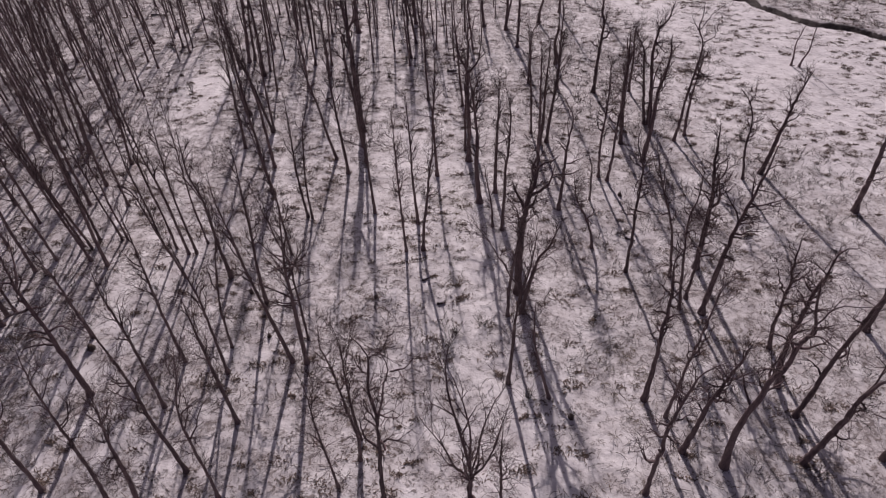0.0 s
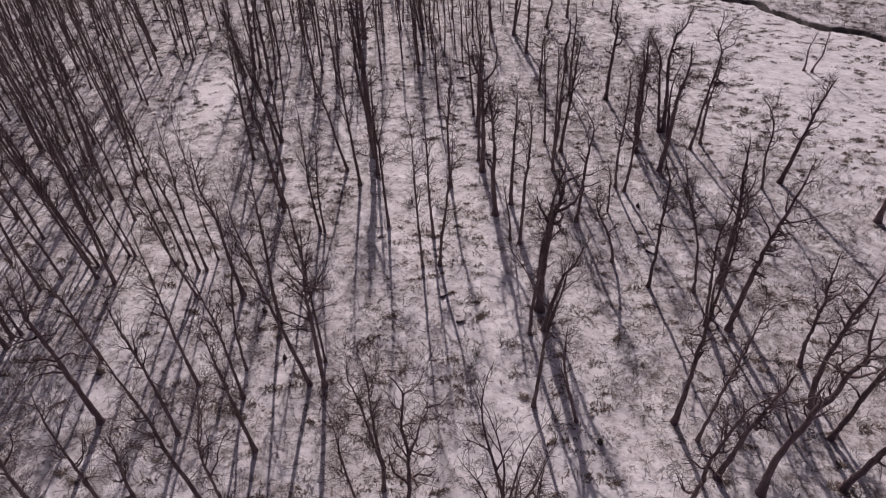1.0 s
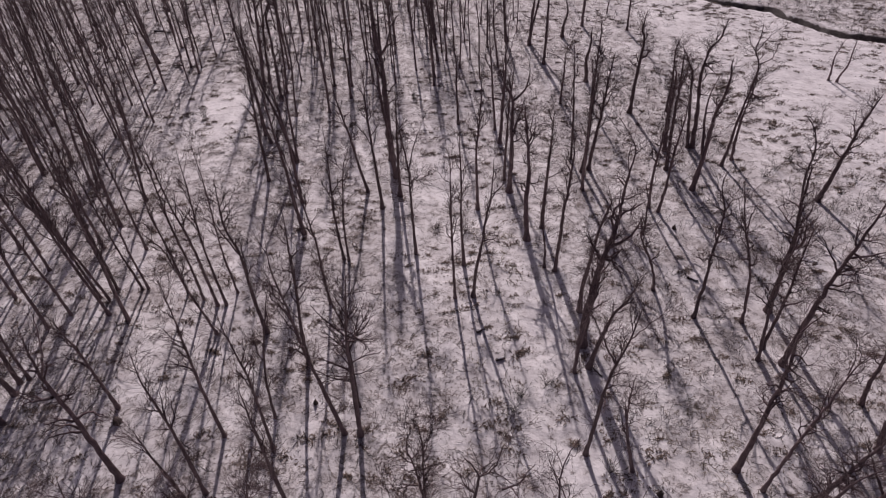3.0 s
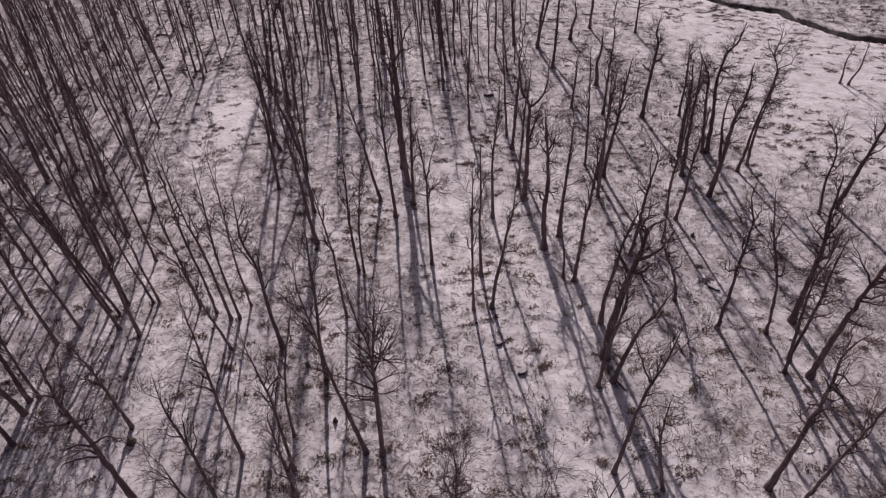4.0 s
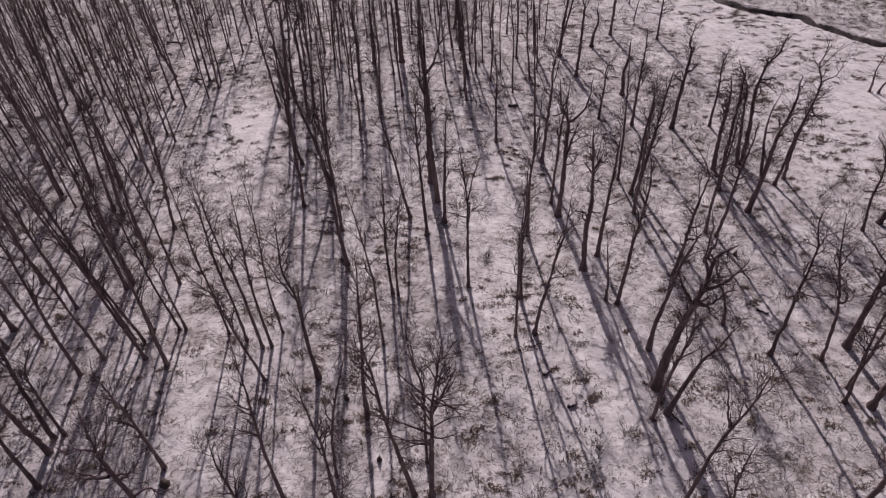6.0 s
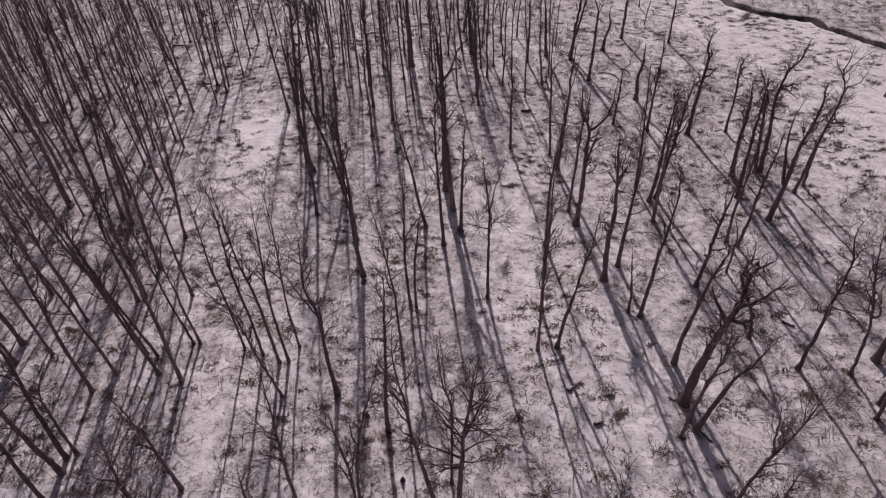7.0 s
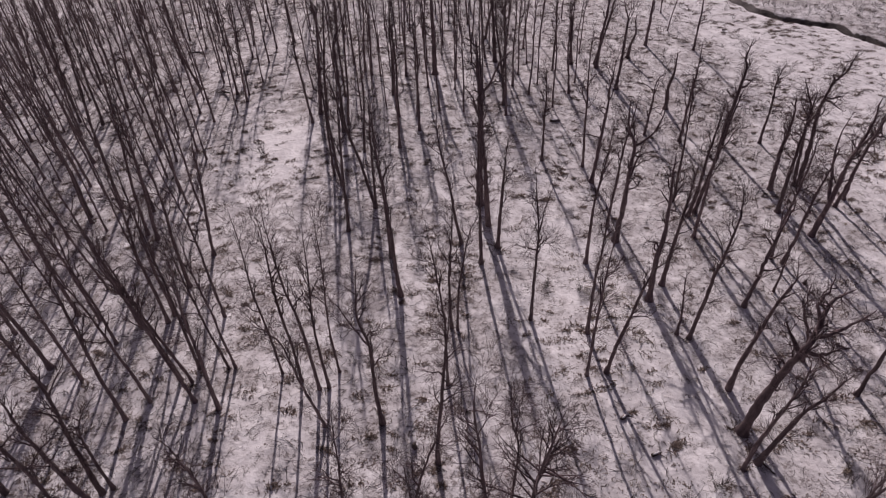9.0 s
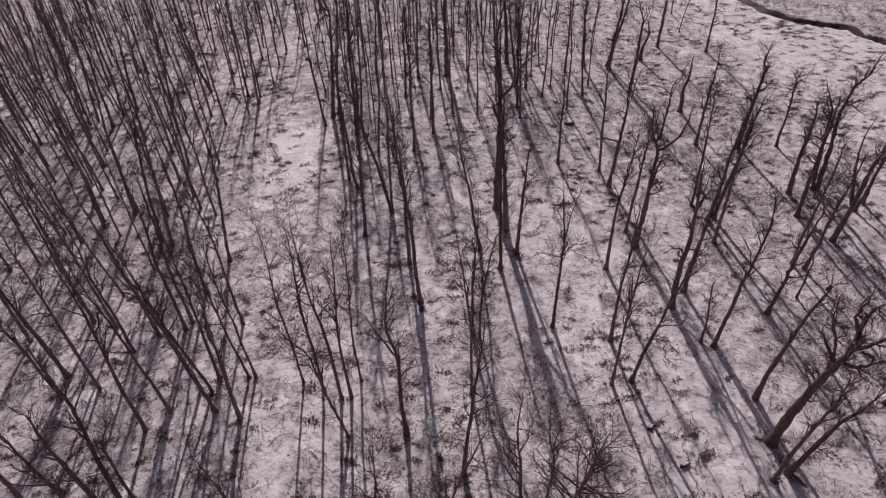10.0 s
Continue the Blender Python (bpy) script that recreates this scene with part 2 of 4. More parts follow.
FORMS = {
    "pole": ("tall slender bare tree with a straight dark trunk in snow", "bare tree"),
    "oak": ("bare crooked oak-like tree with dark forked limbs in snow", "bare tree"),
    "feather": ("bare tree with a dense round crown of level branches", "bare tree"),
    "bushy": ("small bare tree with a dense round crown of twigs", "bare tree"),
    "sapling": ("thin bare sapling with few twigs in snow", "sapling"),
}


def bent(points, k, power=1.0):
    """A smooth curve of k points through the given ones."""
    c = np.array(points, float)
    c = np.concatenate([2 * c[:1] - c[1:2], c, 2 * c[-1:] - c[-2:-1]])
    run = np.concatenate([[0], np.cumsum(np.linalg.norm(np.diff(c[1:-1], axis=0), axis=1))])
    at = np.linspace(0, 1, k) ** power * run[-1]
    i = np.clip(np.searchsorted(run, at, side="right") - 1, 0, len(run) - 2)
    u = ((at - run[i]) / (run[i + 1] - run[i] + 1e-9))[:, None]
    p0, p1, p2, p3 = c[i], c[i + 1], c[i + 2], c[i + 3]
    return p1 + 0.5 * u * (p2 - p0 + u * (2 * p0 - 5 * p1 + 4 * p2 - p3 + u * (3 * (p1 - p2) + p3 - p0)))


def tree(x, y, h, lx, ly, d, form="pole", loose=None, line=(), forks=()):
    """A bare tree at (x, y), h high, leaning by (lx, ly) a metre, with trunk diameter d. With loose, its tubes go to that list instead.
    line: the bends of a crooked stem as (sideways, up) or (sideways, deep, up); forks: its main limbs as (sideways, deep, up)."""
    rng = np.random.default_rng(int(abs(x * 131.7 + y * 977.3) * 10) % 2 ** 31)
    z0 = float(ground_z(x, y))
    label, cat = FORMS[form]
    if line and form == "pole" and len(line) > 4:
        label = "slender bare tree with a bent dark stem in snow"
    if form in ("pole", "oak") and d > 0.42:
        label = "thick-stemmed " + label
    if math.hypot(lx, ly) > 0.16:
        label = "leaning " + label
    root = None if loose is not None else tagged(new("tree" if form != "sapling" else "sapling"), label, cat, "trees of the winter wood")
    if root:
        root.location = (x, y, z0)
    r0 = d / 2 * {"oak": 0.74, "bushy": 1.2}.get(form, 0.82)
    whole = bool(line) or form in ("pole", "feather", "sapling")
    axis_end = 1.0 if whole else 0.38 if form == "bushy" else rng.uniform(0.56, 0.78)
    k = 26
    s = np.linspace(0, 1, k) ** 1.15
    if line:
        path = bent([(0, 0, 0)] + [p if len(p) == 3 else (p[0], ly * p[1], p[1]) for p in line], k, 1.15)
        path[:, 1] += 0.006 * h * np.sin(s * 5.0 + rng.uniform(0, 6.28)) * s
    else:
        zz = s * h * axis_end
        wig = {"pole": 0.009, "oak": 0.004, "feather": 0.008, "bushy": 0.02, "sapling": 0.03}[form] * h
        ph = rng.uniform(0, 6.28, 4)
        grow = np.sin(np.pi * np.minimum(s * 0.92, 1))
        px = lx * zz + wig * grow * (np.sin(s * 4.5 + ph[0]) + 0.4 * np.sin(s * 11 + ph[1]) - math.sin(ph[0]) * (1 - s))
        py = ly * zz + wig * grow * (np.sin(s * 4.1 + ph[2]) + 0.4 * np.sin(s * 12 + ph[3]) - math.sin(ph[2]) * (1 - s))
        path = np.stack([px, py, zz], 1)
    path[0, 2] = -0.2
    top = 0.05 if whole and form != "oak" else 0.07 if whole else 0.5
    rad = r0 * (top + (1 - top) * (1 - s) ** (0.75 if line and form != "oak" else 0.66)) * (1 + 0.75 * np.exp(-np.maximum(path[:, 2], 0) / 0.22))
    rad = rad * (1 + rng.normal(0, 0.09, k))
    path[1:] += rng.normal(0, 0.02 if form == "oak" else 0.011, (k - 1, 3))
    if root:
        link_mesh("trunk", *tubes(path[None], rad[None], 9), BARK_DARK if form == "oak" else BARK_GREY, root)
    P, Rr = path[None], rad[None]
    out, thick = [], []

    def grow_limb(at, dv, ln, crook):
        pts = [at]
        for _ in range(10):
            dv = dv / np.linalg.norm(dv) + rng.normal(0, crook, 3) + np.array([0, 0, 0.09])
            pts.append(pts[-1] + dv / np.linalg.norm(dv) * ln / 10)
        out.append(pts)

    if whole:
        for fork in forks:
            pts = bent(fork, 11)
            pts[1:] += rng.normal(0, 0.03, (10, 3))
            out.append(pts)
            thick.append(0.85 * np.interp(fork[0][2], path[:, 2], rad))
        if form == "oak":
            for q in range(max(0, 3 - len(forks))):
                i = int(k * rng.uniform(0.55, 0.84))
                a = rng.uniform(0, 6.28)
                up = path[i + 1] - path[i]
                grow_limb(path[i], up / np.linalg.norm(up) + rng.uniform(0.6, 1.0) * np.array([math.cos(a), math.sin(a), 0.1]), h * rng.uniform(0.14, 0.25), 0.24)
                thick.append(rad[i] * rng.uniform(0.5, 0.75))
    elif form in ("oak", "bushy"):
        n = int(rng.integers(2, 4)) if form == "oak" else 8
        base = rng.uniform(0, 6.28)
        left = h * (1 - axis_end)
        for q in range(n):
            a = base + q * 6.283 / n + rng.uniform(-0.5, 0.5)
            tilt = rng.uniform(0.2, 0.6) if form == "oak" else rng.uniform(0.3, 0.8)
            tilt *= 0.4 if q == 0 else 1.0
            at = path[-1 - (q % 2)] if form == "oak" else path[-1 - q % 4]
            grow_limb(at, np.array([math.cos(a) * tilt + lx, math.sin(a) * tilt + ly, 1.0]), left * (1.08 if q == 0 else rng.uniform(0.65, 1.0)) * (1.0 if form == "oak" else 1.12),
                      0.09 if form == "bushy" else 0.17 if q == 0 else 0.25)
            thick.append(rad[-1] * (0.97 if q == 0 else rng.uniform(0.55, 0.85)))
    if out:
        limbs = np.array(out)
        lr = np.maximum(np.array(thick)[:, None] * np.linspace(1, 0.1, 11)[None], 0.012)
        for q in range(len(limbs)):
            link_mesh("limb", *tubes(limbs[q:q + 1], lr[q:q + 1], 7), BARK_DARK, root)
    if form in ("oak", "bushy"):
        P1, R1 = sprout(rng, limbs, lr, 6 if not whole else 4, 0.2, 0.97, (0.2 if not whole else 0.1) * h, 50 if form == "oak" else 34, 8, 0.36 if form == "oak" else 0.14, 0.07, 0.075)
        S1, SR1 = sprout(rng, P, Rr, 15 if whole else 5, 0.42, 0.98, (0.13 if whole else 0.15) * h, 52, 8, 0.34, 0.06, 0.075)
        P1, R1 = np.concatenate([P1, S1]), np.concatenate([R1, SR1])
        per2, per3, l2, l3 = (5, 3, 0.085 * h, 0.62) if form == "oak" else (5, 3, 0.08 * h, 0.4)
    elif form == "pole":
        P1, R1 = sprout(rng, P, Rr, 12 if loose is not None else int(rng.integers(10, 15)), 0.46, 0.99, 0.15 * h, 30, 7, 0.2, 0.1, 0.045)
        S1, SR1 = sprout(rng, P, Rr, 4, 0.22, 0.5, 0.055 * h, 65, 7, 0.28, 0.05, 0.028)
        P1, R1 = np.concatenate([P1, S1]), np.concatenate([R1, SR1])
        if out:
            S2, SR2 = sprout(rng, limbs, lr, 5, 0.3, 0.97, 0.08 * h, 46, 7, 0.3, 0.06, 0.045)
            P1, R1 = np.concatenate([P1, S2]), np.concatenate([R1, SR2])
        per2, per3, l2, l3 = 6, 4 if d < 0.27 else 5, 0.082 * h, 0.62
    elif form == "feather":
        P1, R1 = sprout(rng, P, Rr, 20, 0.42, 0.75, 0.23 * h, 72, 6, 0.11, 0.04, 0.045, 0.5)
        S1, SR1 = sprout(rng, P, Rr, 18, 0.68, 0.98, 0.2 * h, 42, 6, 0.1, 0.05, 0.035)
        P1, R1 = np.concatenate([P1, S1]), np.concatenate([R1, SR1])
        per2, per3, l2, l3 = 6, 4, 0.075 * h, 0.4
    else:
        P1, R1 = sprout(rng, P, Rr, 10, 0.3, 0.98, 0.2 * h, 40, 6, 0.13, 0.06, 0.025)
        per2, per3, l2, l3 = 4, 3, 0.08 * h, 0.3
    if loose is not None:
        per2, per3 = 4, 1
    P2, R2 = sprout(rng, P1, R1, per2, 0.25, 1.0, l2, 30 if form == "pole" else 42, 3, 0.36 if form in ("oak", "pole") else 0.22, 0.05, 0.026 if form in ("oak", "bushy") else 0.018)
    P3, R3 = sprout(rng, P2, R2, per3, 0.2, 1.0, l3 * 1.35, 38, 2, 0.2, 0.05, 0.0125 if form == "oak" else 0.0085)
    if root is None:
        v, f = joined([tubes(path[None], rad[None], 6), tubes(P1, R1, 3), tubes(P2, R2, 3), tubes(P3, R3, 3)])
        loose.append((v + np.array([x, y, z0]), f))
        return None
    P4, R4 = sprout(rng, P, Rr, 14, 0.12, 0.75, 0.045 * h, 70, 3, 0.3, 0.03, 0.014)  # short spurs along the stem
    tagged(link_mesh("spur_growth", *tubes(P4, R4, 3), TWIG, root), kind="stuff")
    if y < 40:
        for q in range(len(P1)):
            bough = link_mesh("bough", *tubes(P1[q:q + 1], R1[q:q + 1], 5), TWIG, root)
            i, j = q * per2, (q + 1) * per2
            tagged(link_mesh("twig_spray", *joined([tubes(P2[i:j], R2[i:j], 3), tubes(P3[i * per3:j * per3], R3[i * per3:j * per3], 3)]), TWIG, bough), kind="stuff")
    else:
        tagged(link_mesh("crown", *joined([tubes(P1, R1, 4), tubes(P2, R2, 3), tubes(P3, R3, 3)]), TWIG, root), kind="stuff")
    return root


tree(1.97, 12.93, 9.3, -0.025, -0.000, 0.23, "pole")
tree(0.48, 13.19, 11.5, 0.010, 0.000, 0.30, "bushy")
tree(-16.23, 13.58, 9.7, 0.168, 0.000, 0.32, "pole",
     line=((0.53, 2.95), (0.85, 5.53), (1.23, 7.58), (1.47, 8.70), (1.63, 9.73)),
     forks=(((1.23, 0.00, 7.58), (2.33, -0.45, 9.25), (3.19, -0.82, 10.58)),))
tree(-17.86, 13.74, 12.4, 0.123, 0.000, 0.26, "pole",
     line=((0.41, 2.67), (0.73, 5.71), (0.89, 8.13), (1.04, 9.89), (1.29, 11.34), (1.53, 12.38)))
tree(-12.46, 14.12, 12.3, 0.144, 0.000, 0.21, "pole",
     line=((0.13, 1.86), (0.25, 5.01), (0.44, 7.51), (1.15, 9.99), (1.76, 12.26)),
     forks=(((1.15, 0.00, 9.99), (2.40, -0.66, 12.31)),))
tree(-4.00, 14.13, 12.9, 0.002, 0.000, 0.33, "oak",
     line=((0.07, 2.13), (0.43, 7.39), (0.32, 9.26), (0.39, 10.65), (0.53, 11.79), (0.36, 12.28), (0.02, 12.89)),
     forks=(((0.53, 0.00, 11.79), (0.94, 0.21, 11.80), (1.29, 0.58, 12.17), (1.62, 0.88, 12.51)), ((0.46, 0.00, 7.48), (0.95, -0.66, 10.10), (1.37, -1.23, 12.25), (1.53, -1.41, 12.90), (1.42, -1.75, 14.10), (1.36, -2.03, 15.06)), ((1.30, 0.00, 10.87), (1.83, 0.24, 10.77), (2.46, 0.70, 11.13))))
tree(-21.74, 14.51, 12.1, 0.089, 0.000, 0.28, "pole")
tree(9.65, 14.67, 11.2, 0.106, 0.000, 0.35, "oak",
     line=((-0.06, 3.33), (0.01, 4.19), (-0.14, 5.77), (0.01, 7.76), (0.15, 9.64), (0.43, 10.49), (1.19, 11.21)),
     forks=(((-0.04, 0.00, 3.21), (-0.50, 0.32, 3.01), (-0.69, 0.98, 3.37)),))
tree(-6.43, 14.79, 10.2, -0.029, 0.000, 0.17, "pole",
     line=((-0.11, 3.53), (-0.19, 5.99), (-0.17, 8.01), (-0.22, 9.09), (-0.30, 10.18)))
tree(-14.56, 15.52, 12.4, -0.014, -0.000, 0.29, "pole")
tree(14.48, 16.30, 14.4, -0.015, 0.000, 0.52, "oak",
     line=((-0.40, 3.01), (-0.39, 4.90), (-0.10, 6.87), (-0.08, 8.11), (0.25, 8.78), (0.31, 10.15), (0.36, 10.68), (0.61, 11.34), (0.20, 12.83), (-0.22, 14.39)),
     forks=(((0.36, 0.00, 10.68), (0.48, -0.38, 11.95), (0.77, -0.66, 12.63)),))
tree(18.99, 16.57, 11.4, 0.096, 0.000, 0.48, "oak")
tree(23.56, 16.83, 11.3, -0.053, -0.000, 0.39, "oak")
tree(12.43, 17.18, 9.3, 0.108, 0.000, 0.45, "oak",
     line=((0.17, 2.89), (0.35, 4.96), (0.63, 6.48), (0.89, 8.25), (1.00, 9.28)))
tree(-5.47, 16.36, 11.1, -0.035, 0.000, 0.25, "pole",
     line=((0.17, 2.31), (-0.01, 4.06), (-0.16, 6.24), (-0.31, 8.18), (-0.46, 9.12), (-0.55, 9.82), (-0.39, 11.11)))
tree(-5.54, 17.57, 9.8, -0.022, 0.000, 0.21, "pole",
     line=((-0.13, 2.77), (-0.05, 6.07), (-0.02, 6.92), (-0.01, 8.24), (-0.21, 9.84)),
     forks=(((-0.02, 0.00, 6.92), (0.26, 0.55, 7.53), (0.38, 1.14, 8.33)),))
tree(-12.60, 18.47, 10.6, 0.014, 0.000, 0.30, "pole",
     line=((-0.03, 3.68), (-0.02, 7.24), (0.04, 9.00), (0.15, 10.61)))
tree(12.12, 19.40, 11.7, 0.055, 0.000, 0.27, "oak",
     line=((0.09, 4.23), (0.15, 5.98), (0.25, 7.99), (0.24, 10.07), (0.44, 10.93), (0.65, 11.73)),
     forks=(((0.24, 0.00, 10.07), (0.60, 0.53, 10.83), (0.48, 0.99, 11.48)), ((0.44, 0.00, 10.93), (0.74, -0.30, 11.77), (1.22, -0.59, 12.19))))
tree(-17.12, 19.47, 11.7, 0.041, 0.000, 0.25, "pole",
     line=((0.25, 4.68), (0.30, 7.10), (0.25, 9.20), (0.34, 10.43), (0.49, 11.74)))
tree(19.89, 19.56, 12.2, 0.053, 0.000, 0.42, "oak")
tree(5.39, 20.55, 8.6, -0.158, 0.000, 0.26, "pole",
     line=((-0.48, 1.89), (-1.13, 4.65), (-1.35, 6.88), (-1.36, 8.60)))
tree(-21.86, 20.39, 11.5, 0.054, 0.000, 0.45, "oak",
     line=((0.07, 3.20), (0.16, 5.96), (0.16, 7.99), (0.16, 9.11), (0.45, 10.59), (0.62, 11.47)),
     forks=(((0.16, 0.00, 9.11), (-0.30, 0.15, 9.15), (-0.79, 0.30, 9.08), (-1.48, 0.49, 8.96)), ((0.21, 0.00, 8.99), (1.13, -0.41, 10.49), (2.20, -0.93, 12.34), (3.19, -1.50, 14.29)), ((-0.09, 0.00, 7.40), (-1.45, 0.37, 6.65), (-2.92, 0.77, 5.71))))
tree(11.13, 20.58, 12.5, -0.012, 0.000, 0.42, "oak",
     line=((-0.03, 2.27), (-0.14, 4.60), (-0.29, 6.55), (-0.24, 7.48), (-0.32, 8.96), (-0.55, 10.55), (-0.65, 11.30), (-0.49, 11.91), (-0.15, 12.45)),
     forks=(((-0.32, 0.00, 8.96), (-1.22, -0.42, 10.24), (-1.78, -0.67, 10.89)), ((-0.65, 0.00, 11.30), (-0.34, 0.64, 12.31), (0.07, 0.97, 12.87))))
tree(3.01, 21.50, 12.1, 0.078, 0.000, 0.30, "pole",
     line=((0.12, 3.56), (0.16, 6.02), (0.37, 8.03), (0.70, 9.64), (0.80, 10.89), (0.94, 12.11)),
     forks=(((0.70, 0.00, 9.64), (1.70, 0.53, 10.12), (2.35, 0.84, 10.40)), ((0.30, 0.00, 8.12), (-1.09, -0.90, 11.50), (-2.17, -1.66, 14.15))))
tree(19.77, 21.71, 11.5, 0.010, 0.000, 0.47, "oak",
     line=((-0.47, 1.69), (-0.76, 3.63), (-0.87, 5.43), (-0.85, 6.42), (-0.96, 8.42), (-0.80, 9.57), (-0.77, 10.36), (-0.73, 11.35), (0.12, 11.50)),
     forks=(((-0.93, 0.00, 8.33), (-1.25, 0.41, 8.64), (-1.39, 0.70, 8.97)),))
tree(-14.09, 21.88, 11.1, 0.003, 0.000, 0.24, "pole",
     line=((0.11, 2.97), (0.19, 5.95), (0.13, 7.65), (0.03, 9.94), (0.03, 11.14)))
tree(-9.44, 22.72, 12.4, 0.075, 0.000, 0.35, "feather",
     line=((0.26, 6.21), (0.35, 8.03), (0.70, 10.71), (0.93, 12.41)))
tree(-10.32, 22.82, 14.3, -0.083, 0.000, 0.31, "pole",
     line=((-0.87, 7.20), (-1.07, 10.28), (-1.18, 11.12), (-1.30, 12.40), (-1.24, 13.84), (-1.19, 14.26)))
tree(-16.98, 22.77, 12.6, 0.053, 0.000, 0.25, "pole",
     line=((0.04, 4.32), (0.21, 7.18), (0.37, 8.83), (0.52, 11.23), (0.66, 12.56)))
tree(-14.41, 23.91, 10.9, 0.192, 0.000, 0.20, "pole",
     line=((0.29, 3.44), (0.75, 6.00), (1.17, 7.75), (1.74, 9.69), (2.10, 10.94)))
tree(-30.09, 24.09, 12.6, 0.054, -0.002, 0.29, "pole")
tree(20.49, 24.70, 10.0, -0.141, 0.000, 0.36, "oak",
     line=((-0.47, 2.27), (-0.50, 3.01), (-0.66, 4.95), (-0.71, 6.15), (-1.05, 7.30), (-1.23, 8.62), (-1.41, 10.02)),
     forks=(((-0.67, 0.00, 6.05), (0.29, 0.39, 6.42), (1.02, 0.85, 7.09)), ((-0.57, 0.00, 4.70), (-2.49, -0.98, 7.87), (-3.11, -1.27, 8.74))))
tree(-9.66, 24.58, 11.6, -0.036, 0.000, 0.20, "pole",
     line=((0.07, 3.42), (0.13, 6.90), (-0.19, 8.46), (-0.34, 9.84), (-0.42, 11.61)),
     forks=(((-0.08, 0.00, 7.81), (-0.14, -0.60, 10.26), (-0.27, -1.42, 13.41)),))
tree(-23.63, 24.75, 8.1, -0.071, 0.000, 0.27, "pole",
     line=((-0.06, 4.63), (-0.24, 6.32), (-0.36, 7.58), (-0.58, 8.09)))
tree(-30.39, 26.05, 9.9, -0.038, 0.000, 0.39, "pole",
     line=((-0.21, 2.37), (-0.29, 4.81), (-0.32, 7.55), (-0.12, 9.42), (-0.38, 9.87)))
tree(27.85, 26.36, 11.9, -0.085, -0.000, 0.50, "oak")
tree(-30.57, 26.91, 13.2, 0.101, -0.004, 0.32, "pole")
tree(3.43, 27.02, 10.0, -0.050, 0.000, 0.31, "pole",
     line=((-0.00, 2.39), (0.18, 4.73), (0.38, 7.02), (0.29, 8.45), (0.07, 9.36), (-0.49, 9.96)),
     forks=(((0.29, 0.00, 8.45), (1.23, 0.30, 8.47), (2.04, 0.72, 8.92)),))
tree(-30.07, 27.14, 7.9, 0.255, 0.000, 0.24, "pole",
     line=((0.14, 2.67), (0.45, 4.98), (0.86, 6.14), (2.01, 7.90)))
tree(-35.93, 27.34, 12.8, 0.121, -0.005, 0.32, "pole")
tree(4.40, 27.34, 7.9, 0.252, 0.000, 0.39, "pole",
     line=((0.21, 1.80), (0.54, 3.72), (0.88, 5.05), (1.39, 5.87), (1.69, 6.86), (1.99, 7.88)))
tree(16.93, 27.61, 13.4, 0.058, 0.000, 0.53, "oak",
     line=((-0.02, 2.66), (0.03, 5.10), (0.14, 7.78), (0.37, 9.31), (0.57, 10.91), (0.75, 12.45), (0.77, 13.39)))
tree(-13.08, 27.78, 12.1, 0.069, -0.003, 0.30, "pole")
tree(15.48, 27.94, 12.0, -0.106, 0.000, 0.27, "oak",
     line=((-0.58, 3.41), (-0.94, 5.66), (-1.25, 7.95), (-1.09, 9.61), (-1.18, 10.85), (-1.28, 12.01)))
tree(16.23, 28.98, 10.2, -0.038, 0.000, 0.32, "oak",
     line=((-0.04, 2.62), (-0.06, 4.37), (-0.29, 7.33), (-0.36, 9.04), (-0.39, 10.24)))
tree(4.36, 29.28, 11.0, 0.070, 0.000, 0.76, "oak",
     line=((-0.15, -0.35, 4.1), (0.0, -0.7, 8.0), (0.08, -0.8, 9.0), (0.45, -0.35, 9.6), (0.68, 0.0, 10.7), (1.4, 0.4, 10.6), (1.9, 0.3, 11.1)),
     forks=(((0.08, -0.8, 9.0), (0.65, -0.85, 9.35), (1.2, -0.95, 10.0), (1.3, -1.4, 11.2), (1.2, -1.7, 12.0)), ((0.0, -0.72, 8.2), (0.2, -1.4, 8.7), (0.4, -2.2, 10.2)),
            ((0.0, -0.7, 8.0), (-0.5, -0.3, 8.8), (-0.85, 0.2, 9.5)), ((0.5, -0.3, 9.7), (0.35, 0.1, 10.4), (0.7, 0.3, 11.3), (0.6, 0.5, 12.1))))
tree(-19.32, 30.12, 9.9, -0.232, 0.000, 0.21, "pole",
     line=((-0.35, 2.45), (-0.64, 4.26), (-0.95, 7.04), (-1.26, 7.78), (-1.60, 8.38), (-2.09, 9.28), (-2.30, 9.91)))
tree(-16.11, 30.23, 12.1, -0.002, 0.000, 0.34, "pole",
     line=((-0.08, 3.19), (0.00, 6.78), (-0.33, 8.52), (-0.23, 10.55), (-0.02, 12.08)),
     forks=(((0.00, 0.00, 6.78), (-0.96, 0.78, 7.92), (-1.63, 1.29, 8.74), (-2.49, 1.78, 9.49)),))
tree(15.79, 31.17, 11.9, -0.290, 0.000, 0.28, "oak",
     line=((-0.76, 4.00), (-1.47, 6.23), (-2.43, 8.68), (-3.17, 11.02), (-3.45, 11.90)),
     forks=(((-2.27, 0.00, 8.33), (-2.56, -0.37, 9.59), (-2.78, -0.74, 10.82)),))
tree(-30.95, 31.31, 13.8, 0.045, -0.002, 0.28, "pole")
tree(-25.63, 31.58, 12.0, 0.082, -0.003, 0.30, "pole")
